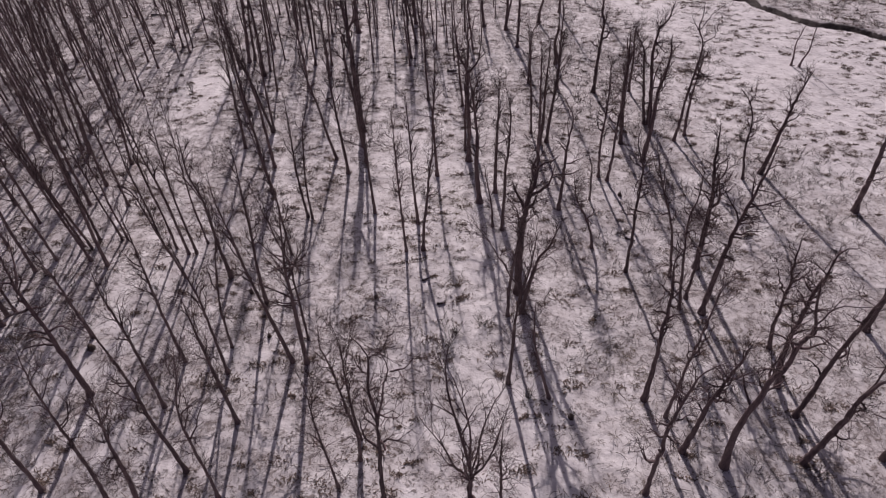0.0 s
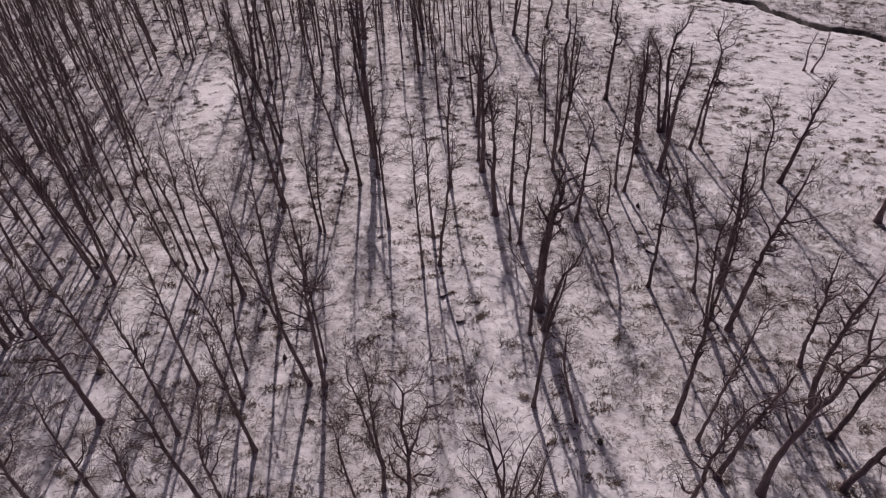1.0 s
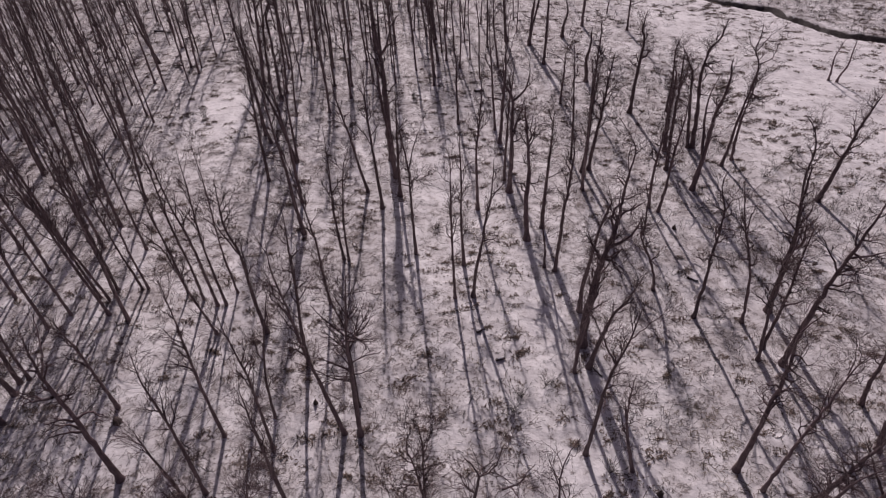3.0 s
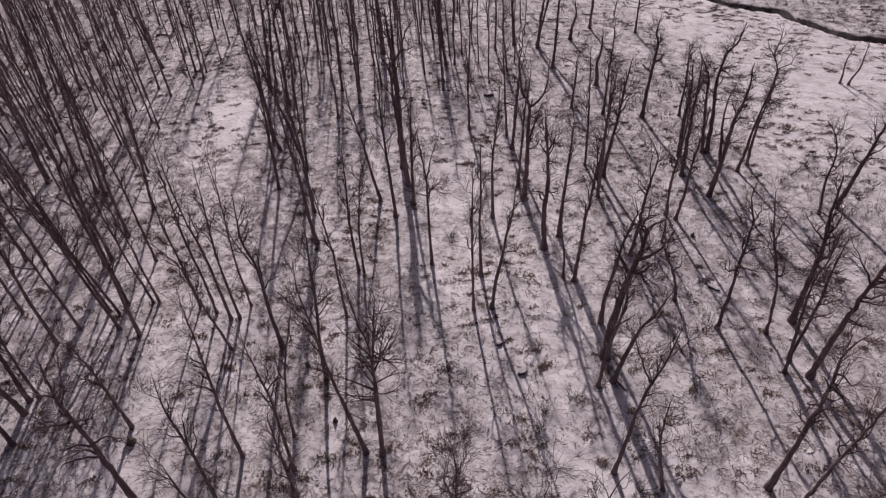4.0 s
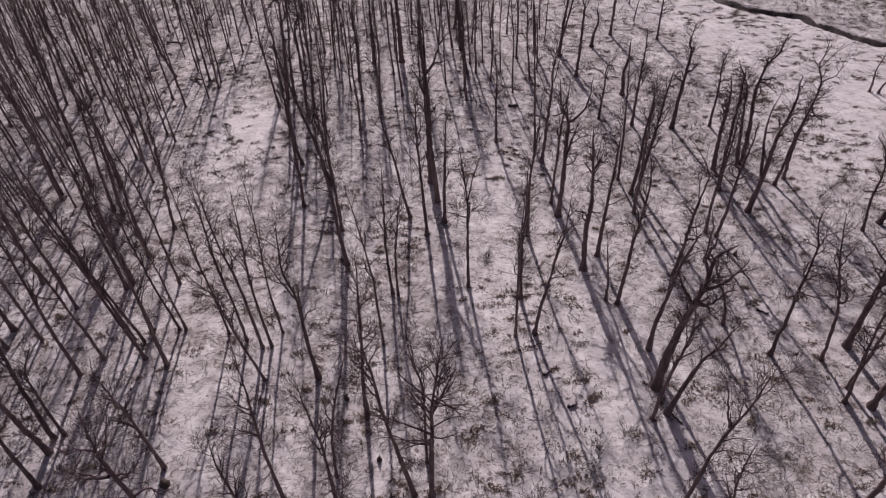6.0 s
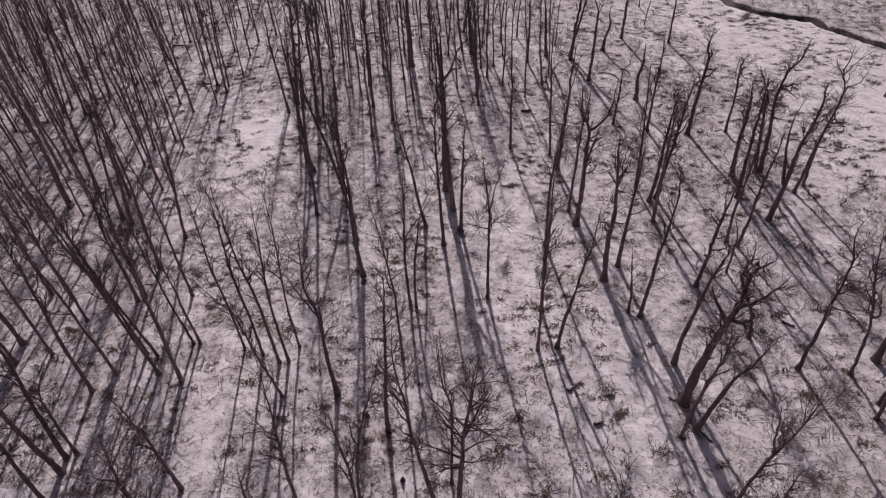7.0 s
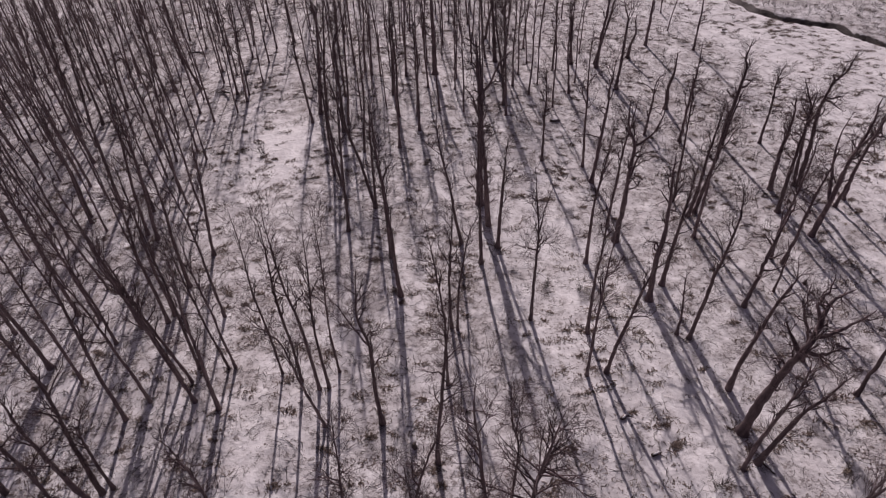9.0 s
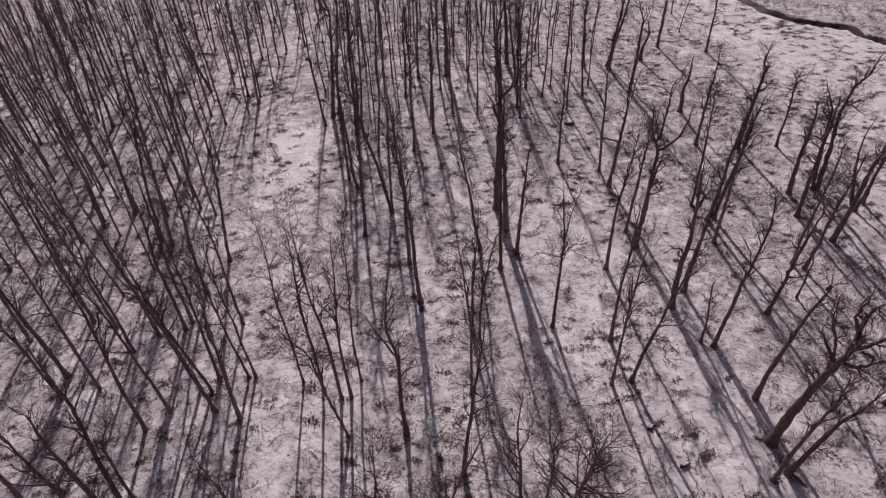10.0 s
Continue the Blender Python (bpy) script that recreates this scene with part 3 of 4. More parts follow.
tree(12.59, 31.67, 12.1, -0.084, 0.000, 0.33, "oak",
     line=((-0.12, 3.50), (-0.31, 5.96), (-0.34, 7.99), (-0.50, 9.43), (-1.13, 11.20), (-1.01, 12.05)),
     forks=(((-0.44, 0.00, 9.09), (0.06, 0.39, 9.72), (1.11, 0.72, 9.73)),))
tree(4.76, 32.16, 10.6, 0.034, 0.000, 0.41, "pole",
     line=((-0.07, 2.35), (0.12, 4.38), (0.24, 5.66), (0.36, 7.19), (0.65, 8.69), (0.79, 9.21), (0.36, 10.60)))
tree(-27.14, 32.20, 12.7, -0.112, 0.005, 0.27, "pole")
tree(18.02, 32.21, 12.2, -0.119, 0.000, 0.57, "oak",
     line=((-0.24, 3.10), (-0.36, 4.93), (-0.66, 7.47), (-1.08, 9.38), (-1.32, 11.19), (-1.46, 12.22)),
     forks=(((-0.43, 0.00, 5.66), (-0.19, -0.38, 6.75), (-1.20, -1.11, 9.20)),))
tree(-29.87, 32.40, 12.5, -0.054, 0.002, 0.24, "pole")
tree(-19.92, 32.64, 13.7, -0.025, 0.000, 0.26, "pole",
     line=((-0.07, 5.30), (-0.38, 8.24), (-0.44, 10.72), (-0.43, 12.81), (-0.35, 13.74)))
tree(-19.36, 32.71, 12.6, 0.052, 0.000, 0.22, "pole",
     line=((0.00, 5.02), (0.23, 7.79), (0.47, 9.91), (0.59, 11.57), (0.66, 12.62)))
tree(-12.29, 32.70, 12.9, -0.062, 0.000, 0.21, "pole",
     line=((-0.03, 3.59), (-0.05, 5.73), (-0.29, 8.27), (-0.49, 10.23), (-0.74, 12.09), (-0.80, 12.92)))
tree(-3.74, 33.25, 11.7, -0.010, 0.000, 0.27, "pole",
     line=((-0.07, 3.08), (-0.11, 6.81), (-0.11, 9.06), (-0.09, 10.66), (-0.11, 11.68)))
tree(-21.04, 33.30, 13.4, 0.029, -0.037, 0.22, "pole")
tree(-2.46, 33.43, 11.2, 0.102, 0.000, 0.31, "pole",
     line=((0.18, 2.44), (0.51, 4.48), (0.74, 6.71), (1.04, 8.39), (1.11, 9.85), (1.15, 11.22)))
tree(-27.69, 33.60, 12.3, -0.129, 0.005, 0.24, "pole")
tree(-28.44, 33.85, 12.8, -0.081, 0.003, 0.24, "pole")
tree(-22.30, 33.89, 12.7, 0.000, -0.000, 0.19, "pole")
tree(-18.84, 33.87, 12.5, 0.038, 0.000, 0.19, "pole",
     line=((-0.05, 3.63), (0.23, 7.73), (0.36, 9.91), (0.41, 11.60), (0.48, 12.48)))
tree(-36.94, 33.97, 11.8, -0.063, -0.012, 0.24, "pole")
tree(10.58, 34.30, 7.1, -0.307, 0.000, 0.29, "oak",
     line=((-0.22, 1.32), (-1.02, 3.40), (-1.76, 4.85), (-2.16, 7.05)))
tree(-34.82, 34.41, 13.4, 0.030, -0.001, 0.26, "pole")
tree(-25.71, 34.47, 11.6, -0.036, 0.001, 0.20, "pole")
tree(-25.31, 34.53, 11.4, -0.015, 0.001, 0.20, "pole")
tree(-27.53, 34.60, 12.9, 0.034, -0.001, 0.24, "pole")
tree(-37.34, 35.58, 12.5, -0.029, 0.001, 0.36, "pole")
tree(3.70, 36.09, 12.4, -0.014, 0.000, 0.34, "pole",
     line=((0.09, 3.49), (0.07, 5.68), (0.23, 7.12), (0.28, 8.82), (0.32, 10.06), (0.17, 10.95), (-0.17, 12.43)))
tree(3.00, 36.46, 6.1, -0.130, 0.000, 0.22, "sapling",
     line=((-0.13, 2.10), (-0.46, 3.93), (-0.79, 6.10)))
tree(-2.96, 36.60, 11.5, -0.011, 0.000, 0.29, "pole",
     line=((-0.15, 4.30), (-0.11, 7.43), (-0.18, 10.25), (-0.13, 11.49)))
tree(-11.45, 37.02, 10.1, 0.134, 0.000, 0.22, "pole",
     line=((0.06, 2.85), (0.18, 4.35), (0.70, 8.00), (1.15, 9.32), (1.36, 10.11)))
tree(-11.82, 37.19, 10.7, 0.019, 0.000, 0.26, "pole",
     line=((-0.08, 2.19), (-0.07, 4.90), (0.11, 7.68), (0.17, 9.58), (0.20, 10.69)))
tree(-33.68, 37.12, 12.2, 0.045, -0.015, 0.24, "pole")
tree(-6.51, 37.84, 11.9, -0.049, 0.000, 0.28, "pole",
     line=((-0.04, 3.42), (-0.05, 6.23), (-0.06, 7.77), (-0.34, 10.00), (-0.58, 11.93)),
     forks=(((-0.04, 0.00, 7.56), (0.26, 0.60, 8.57), (0.69, 1.17, 9.58), (1.27, 1.82, 10.78)), ((-0.05, 0.00, 6.23), (-0.72, -0.27, 6.78), (-1.41, -0.53, 7.15)), ((-0.03, 0.00, 6.41), (0.39, 0.28, 6.77), (0.92, 0.50, 6.90))))
tree(-32.39, 38.32, 12.0, -0.045, 0.002, 0.31, "pole")
tree(-30.73, 38.65, 12.0, 0.042, -0.002, 0.30, "pole")
tree(-26.98, 38.86, 13.4, -0.033, 0.001, 0.22, "pole")
tree(8.64, 38.91, 12.3, 0.023, -0.001, 0.38, "oak")
tree(-41.43, 38.98, 11.8, 0.013, -0.001, 0.30, "pole")
tree(-30.47, 39.26, 12.2, 0.035, 0.018, 0.29, "pole")
tree(-35.65, 39.39, 12.4, -0.022, -0.031, 0.26, "pole")
tree(2.12, 39.59, 11.8, -0.073, 0.000, 0.57, "oak",
     line=((-0.31, 3.47), (-0.24, 5.25), (-0.36, 7.68), (-0.71, 10.33), (-0.86, 11.84)))
tree(34.22, 39.86, 12.5, -0.073, -0.000, 0.62, "oak")
tree(-37.57, 40.18, 12.9, 0.050, -0.002, 0.33, "pole")
tree(-15.21, 40.20, 12.9, -0.053, 0.002, 0.37, "pole")
tree(11.54, 40.43, 5.3, -0.137, 0.002, 0.21, "sapling")
tree(3.50, 41.10, 10.4, 0.008, 0.000, 0.41, "pole",
     line=((-0.02, 2.30), (0.00, 4.09), (0.05, 6.51), (0.08, 8.80), (0.09, 10.39)))
tree(-30.26, 42.01, 13.5, 0.043, 0.000, 0.31, "pole")
tree(-36.36, 42.53, 12.9, -0.121, 0.005, 0.20, "pole")
tree(13.65, 43.44, 10.4, 0.012, 0.000, 0.37, "oak",
     line=((0.12, 2.52), (0.07, 5.59), (0.18, 8.16), (0.12, 10.42)))
tree(-9.33, 43.51, 12.7, -0.027, 0.000, 0.35, "pole",
     line=((-0.20, 5.71), (-0.31, 8.97), (-0.25, 11.06), (-0.34, 12.66)))
tree(-1.48, 43.52, 12.0, 0.016, 0.000, 0.32, "pole",
     line=((-0.14, 5.16), (0.05, 7.90), (0.18, 10.12), (0.19, 12.00)))
tree(-15.94, 44.12, 13.4, -0.017, 0.000, 0.35, "pole",
     line=((-0.01, 3.92), (-0.00, 6.16), (-0.23, 8.71), (-0.24, 11.67), (-0.23, 13.43)))
tree(13.05, 44.01, 11.0, -0.045, 0.000, 0.33, "oak",
     line=((-0.32, 3.31), (-0.30, 5.67), (-0.33, 8.30), (-0.50, 11.00)))
tree(26.21, 44.17, 9.0, -0.321, 0.000, 0.31, "oak",
     line=((-0.65, 2.65), (-0.87, 4.31), (-0.94, 5.88), (-1.79, 7.81), (-2.89, 9.01)))
tree(-10.64, 45.61, 11.5, -0.131, 0.000, 0.31, "pole",
     line=((-0.44, 2.46), (-0.79, 5.24), (-1.24, 7.57), (-1.55, 9.57), (-1.51, 11.54)))
tree(28.20, 45.17, 10.0, 0.120, 0.000, 0.56, "oak",
     line=((0.26, 2.28), (0.36, 4.27), (0.69, 7.70), (1.20, 10.03)))
tree(-7.91, 45.20, 9.5, 0.038, 0.000, 0.38, "pole",
     line=((0.13, 4.63), (0.36, 9.53)))
tree(-29.41, 45.40, 10.8, 0.143, 0.000, 0.32, "pole",
     line=((0.22, 2.00), (0.64, 4.52), (1.02, 7.10), (1.21, 9.10), (1.55, 10.80)))
tree(1.41, 45.98, 11.9, -0.083, 0.000, 0.60, "oak",
     line=((0.03, 4.13), (-0.07, 6.39), (-0.10, 8.68), (-0.75, 9.94), (-0.98, 11.89)),
     forks=(((-0.10, 0.00, 8.59), (0.52, -0.35, 9.29), (0.92, -0.87, 10.73), (0.74, -1.60, 12.86)), ((-0.04, 0.00, 5.48), (0.57, 0.71, 6.78), (1.17, 1.47, 8.26))))
tree(7.85, 46.45, 11.6, -0.053, -0.000, 0.34, "pole")
tree(17.67, 46.74, 12.1, 0.019, 0.000, 0.61, "oak",
     line=((0.15, 3.19), (0.06, 7.24), (0.30, 8.40), (0.42, 10.08), (0.23, 12.08)),
     forks=(((0.06, 0.00, 7.24), (-0.08, -0.59, 9.02), (0.42, -1.11, 10.28)), ((0.03, 0.00, 3.58), (0.12, 1.82, 6.96), (0.96, 2.90, 9.22))))
tree(-44.47, 46.77, 13.5, 0.001, -0.000, 0.23, "pole")
tree(-19.37, 47.34, 12.8, 0.072, -0.003, 0.33, "pole")
tree(1.13, 47.66, 11.0, 0.034, -0.001, 0.30, "pole")
tree(-34.46, 47.78, 12.2, 0.115, -0.005, 0.36, "pole")
tree(-35.45, 48.38, 12.8, 0.118, -0.005, 0.32, "pole")
tree(8.31, 49.09, 10.4, 0.022, 0.000, 0.41, "pole",
     line=((0.17, 2.51), (0.11, 5.93), (0.20, 8.18), (0.23, 10.38)))
tree(9.04, 49.54, 11.0, 0.062, 0.000, 0.47, "oak",
     line=((0.09, 2.07), (0.39, 5.67), (0.57, 9.01), (0.69, 11.04)))
tree(16.35, 49.80, 11.0, -0.087, 0.000, 0.52, "oak",
     line=((-0.34, 3.20), (-0.57, 6.20), (-0.74, 9.12), (-0.95, 10.95)))
tree(-17.40, 50.50, 10.6, 0.049, 0.000, 0.29, "pole",
     line=((0.14, 3.70), (0.21, 5.99), (0.40, 8.77), (0.52, 10.57)))
tree(-17.38, 50.14, 12.8, -0.189, 0.008, 0.34, "pole")
tree(21.76, 50.57, 13.3, -0.026, 0.000, 0.39, "oak",
     line=((0.14, 1.75), (0.20, 4.82), (0.41, 7.86), (0.33, 9.83), (-0.37, 11.13), (-0.22, 12.26), (-0.34, 13.27)),
     forks=(((0.33, 0.00, 9.83), (1.01, -0.46, 10.62), (0.84, -0.96, 12.08)), ((0.46, 0.00, 7.71), (1.14, 0.36, 6.72), (2.34, 0.77, 5.96), (3.25, 1.08, 6.13))))
tree(-40.93, 50.61, 11.9, 0.058, 0.000, 0.30, "pole")
tree(7.73, 51.08, 11.4, -0.086, 0.000, 0.29, "pole",
     line=((-0.32, 4.79), (-0.67, 8.26), (-0.98, 11.43)))
tree(-35.96, 51.45, 12.3, 0.069, -0.003, 0.28, "pole")
tree(-41.33, 51.50, 12.5, 0.032, -0.001, 0.35, "pole")
tree(23.12, 51.58, 9.1, -0.034, 0.000, 0.40, "oak",
     line=((-0.26, 2.61), (-0.28, 4.99), (-0.16, 7.23), (-0.31, 9.06)))
tree(-39.00, 52.38, 12.0, 0.114, -0.005, 0.40, "pole")
tree(17.10, 52.92, 9.0, -0.102, 0.000, 0.57, "oak",
     line=((-0.43, 3.89), (-0.52, 6.84), (-0.92, 9.01)))
tree(-8.38, 47.80, 11.5, -0.055, 0.012, 0.50, "pole")
tree(-8.80, 50.59, 14.0, -0.036, 0.000, 0.84, "oak",
     line=((-0.04, 3.76), (-0.04, 7.85), (-0.14, 9.96), (-0.31, 11.95), (-0.50, 14.04)),
     forks=(((-0.15, 0.00, 9.82), (0.56, -0.49, 11.04), (1.17, -1.13, 12.76), (1.72, -1.53, 13.70)), ((-0.09, 0.00, 10.09), (-0.07, 1.08, 12.37), (-0.06, 1.81, 13.99))))
tree(20.04, 53.64, 12.4, -0.002, 0.000, 0.59, "oak",
     line=((-0.39, 3.51), (-0.97, 7.02), (-0.96, 9.08), (-0.86, 9.96), (-0.23, 10.80), (-0.02, 12.43)))
tree(-20.34, 53.53, 10.6, -0.048, 0.000, 0.36, "pole",
     line=((-0.29, 1.81), (-0.25, 3.73), (-0.36, 6.82), (-0.41, 8.74), (-0.50, 10.56)))
tree(19.56, 53.53, 10.4, -0.280, 0.000, 0.44, "oak",
     line=((-0.56, 2.94), (-1.29, 6.87), (-1.45, 7.77), (-2.91, 10.38)))
tree(1.34, 53.84, 12.6, 0.043, 0.000, 0.44, "oak")
tree(-21.21, 54.85, 13.1, 0.050, -0.002, 0.27, "pole")
tree(1.09, 56.31, 12.1, -0.061, 0.003, 0.29, "pole")
tree(-2.50, 57.24, 9.0, -0.037, 0.002, 0.29, "pole")
tree(-18.77, 58.59, 12.0, 0.073, -0.003, 0.24, "pole")
tree(-36.35, 59.12, 11.5, 0.089, -0.004, 0.25, "pole")
tree(-15.55, 59.38, 11.8, 0.022, -0.001, 0.30, "pole")
tree(15.70, 60.34, 10.5, -0.023, 0.000, 0.56, "oak",
     line=((-0.06, 2.72), (0.02, 5.62), (0.04, 7.91), (-0.31, 8.74), (-0.25, 10.51)))
tree(-44.80, 60.44, 13.7, -0.053, 0.002, 0.34, "pole")
tree(11.74, 60.93, 10.0, -0.029, 0.000, 0.39, "oak",
     line=((-0.11, 4.36), (-0.12, 8.15), (-0.29, 9.96)))
tree(19.71, 60.77, 8.1, -0.019, 0.000, 0.35, "oak",
     line=((-0.15, 3.96), (-0.49, 6.71), (-0.16, 8.08)))
tree(-38.67, 61.66, 11.5, -0.012, 0.001, 0.26, "pole")
tree(8.64, 62.24, 8.1, 0.013, -0.000, 0.34, "oak")
tree(-13.68, 62.49, 12.0, 0.003, -0.000, 0.31, "pole")
tree(-21.05, 62.58, 11.8, 0.034, -0.001, 0.47, "oak")
tree(-37.45, 63.36, 12.1, 0.021, -0.001, 0.21, "pole")
tree(-20.70, 63.94, 12.4, 0.075, -0.003, 0.31, "pole")
tree(-24.32, 64.56, 11.9, -0.039, 0.002, 0.31, "pole")
tree(-15.72, 65.33, 13.2, -0.004, -0.014, 0.31, "pole")
tree(-13.86, 65.34, 12.2, 0.038, -0.001, 0.28, "pole")
tree(-4.80, 65.62, 12.5, -0.070, 0.003, 0.27, "pole")
tree(-56.11, 66.19, 12.3, -0.123, 0.005, 0.39, "pole")
tree(-23.72, 66.43, 13.3, 0.119, -0.005, 0.56, "oak")
tree(-23.19, 66.96, 12.0, 0.125, -0.005, 0.38, "pole")
tree(-54.49, 67.20, 12.2, -0.023, 0.001, 0.32, "pole")
tree(12.52, 67.62, 6.3, -0.020, 0.001, 0.55, "sapling")
tree(-4.77, 67.87, 10.4, -0.041, 0.001, 0.35, "pole")
tree(-36.64, 68.32, 12.9, -0.000, 0.000, 0.28, "pole")
tree(-39.30, 68.41, 12.6, -0.047, 0.002, 0.22, "pole")
tree(-47.25, 68.54, 12.3, 0.103, -0.004, 0.37, "pole")
tree(42.73, 68.96, 5.4, 0.060, 0.000, 0.29, "sapling")
tree(41.94, 69.39, 4.9, -0.012, -0.000, 0.29, "sapling")
tree(-50.26, 69.77, 12.2, 0.044, -0.002, 0.32, "pole")
tree(-21.49, 69.85, 13.1, 0.008, -0.000, 0.29, "pole")
tree(-31.97, 69.88, 12.5, 0.064, -0.003, 0.28, "pole")
tree(-16.40, 69.92, 12.1, 0.049, -0.002, 0.30, "pole")
tree(-49.57, 70.40, 12.3, 0.143, -0.006, 0.32, "pole")
tree(2.71, 70.69, 10.6, -0.094, 0.004, 0.29, "pole")
tree(-46.88, 70.82, 12.8, 0.073, -0.003, 0.38, "pole")
tree(-32.05, 71.29, 12.1, 0.063, -0.003, 0.22, "pole")
tree(-12.63, 71.47, 12.2, -0.033, 0.001, 0.28, "pole")
tree(-45.76, 71.75, 12.1, 0.086, -0.004, 0.38, "pole")
tree(-33.45, 71.79, 13.3, 0.043, -0.002, 0.29, "pole")
tree(8.31, 71.96, 11.1, 0.007, 0.000, 0.48, "oak")
tree(-4.30, 72.01, 10.5, -0.127, 0.005, 0.35, "pole")
tree(-3.27, 72.18, 10.7, -0.008, 0.000, 0.29, "pole")
tree(-52.37, 73.16, 13.3, 0.130, -0.005, 0.33, "pole")
tree(-38.12, 74.08, 8.8, -0.213, 0.009, 0.38, "pole")
tree(-15.05, 74.35, 13.5, 0.015, -0.001, 0.29, "pole")
tree(-17.89, 74.43, 13.4, -0.036, 0.001, 0.22, "pole")
tree(-3.76, 74.52, 11.5, -0.049, 0.002, 0.23, "pole")
tree(-18.91, 74.77, 12.2, 0.025, -0.001, 0.29, "pole")
tree(-11.80, 74.92, 13.0, -0.006, 0.000, 0.76, "oak")
tree(-2.27, 75.01, 12.1, -0.007, 0.000, 0.23, "pole")
tree(-19.71, 75.82, 12.2, 0.054, -0.002, 0.30, "pole")
tree(1.94, 76.22, 12.2, -0.042, 0.002, 0.31, "pole")
tree(7.32, 77.34, 12.4, 0.054, 0.000, 0.51, "oak")
tree(-21.10, 77.69, 12.5, 0.026, -0.001, 0.30, "pole")
tree(-46.39, 77.87, 13.2, 0.069, -0.003, 0.26, "pole")
tree(-36.62, 78.13, 13.6, 0.010, -0.000, 0.25, "pole")
tree(4.49, 78.15, 7.7, -0.097, 0.004, 0.53, "oak")
tree(7.37, 78.36, 10.3, 0.165, -0.005, 0.41, "pole")
tree(-4.56, 78.49, 11.3, -0.079, 0.003, 0.66, "oak")
tree(-63.62, 79.29, 13.0, 0.057, -0.002, 0.29, "pole")
tree(-31.34, 79.47, 13.5, -0.039, 0.002, 0.25, "pole")
tree(-51.99, 79.48, 13.0, 0.061, -0.003, 0.35, "pole")
tree(-5.64, 79.49, 11.9, -0.100, 0.004, 0.32, "pole")
tree(-57.34, 80.52, 12.2, 0.126, -0.005, 0.37, "pole")
tree(12.03, 80.57, 5.4, 0.033, -0.001, 0.49, "sapling")
tree(-3.11, 80.64, 10.9, 0.049, -0.002, 0.26, "pole")
tree(-23.19, 81.25, 11.9, 0.031, -0.001, 0.27, "pole")
tree(-45.69, 81.49, 12.4, 0.063, -0.002, 0.29, "pole")
tree(-33.77, 81.68, 11.6, -0.021, 0.001, 0.25, "pole")
tree(-49.44, 82.36, 13.1, 0.079, -0.003, 0.28, "pole")
tree(21.34, 83.23, 12.1, -0.054, 0.002, 0.36, "oak")
tree(-31.22, 83.81, 11.9, 0.015, -0.001, 0.26, "pole")
tree(15.47, 84.48, 10.9, -0.015, 0.001, 0.52, "oak")
tree(-5.09, 85.28, 10.7, 0.172, -0.007, 0.41, "pole")
tree(-29.19, 85.34, 11.7, -0.059, 0.002, 0.26, "pole")
tree(-64.30, 86.79, 11.5, 0.185, -0.008, 0.40, "pole")
tree(-62.73, 87.68, 13.2, 0.147, -0.006, 0.31, "pole")
tree(-43.73, 89.39, 12.4, 0.045, -0.002, 0.29, "pole")
tree(-6.96, 90.23, 13.5, -0.057, 0.002, 0.27, "pole")
tree(-67.82, 91.17, 12.8, 0.107, -0.004, 0.43, "oak")
tree(-43.47, 93.31, 13.7, 0.033, -0.001, 0.30, "pole")


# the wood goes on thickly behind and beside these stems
FAR = []


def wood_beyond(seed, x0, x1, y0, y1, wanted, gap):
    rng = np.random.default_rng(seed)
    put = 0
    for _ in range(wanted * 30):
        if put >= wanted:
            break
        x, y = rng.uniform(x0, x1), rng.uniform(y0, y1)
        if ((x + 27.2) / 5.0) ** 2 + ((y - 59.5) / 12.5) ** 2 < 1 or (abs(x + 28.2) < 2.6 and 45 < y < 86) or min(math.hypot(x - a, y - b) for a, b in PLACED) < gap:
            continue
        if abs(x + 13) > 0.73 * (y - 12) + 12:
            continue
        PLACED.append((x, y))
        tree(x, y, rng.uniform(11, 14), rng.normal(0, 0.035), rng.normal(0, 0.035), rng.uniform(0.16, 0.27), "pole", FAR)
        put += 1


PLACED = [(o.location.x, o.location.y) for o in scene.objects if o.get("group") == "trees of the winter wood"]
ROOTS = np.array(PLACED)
# rows past the far edge of view are added unseen, for their shadows
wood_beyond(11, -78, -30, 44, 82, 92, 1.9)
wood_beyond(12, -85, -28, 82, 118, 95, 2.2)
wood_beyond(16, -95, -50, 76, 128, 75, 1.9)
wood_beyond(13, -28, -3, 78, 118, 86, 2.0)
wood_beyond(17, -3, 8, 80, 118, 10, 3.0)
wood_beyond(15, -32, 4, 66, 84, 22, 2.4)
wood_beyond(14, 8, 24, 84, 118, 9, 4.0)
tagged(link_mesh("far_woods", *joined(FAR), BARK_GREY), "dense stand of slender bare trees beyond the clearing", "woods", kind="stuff")


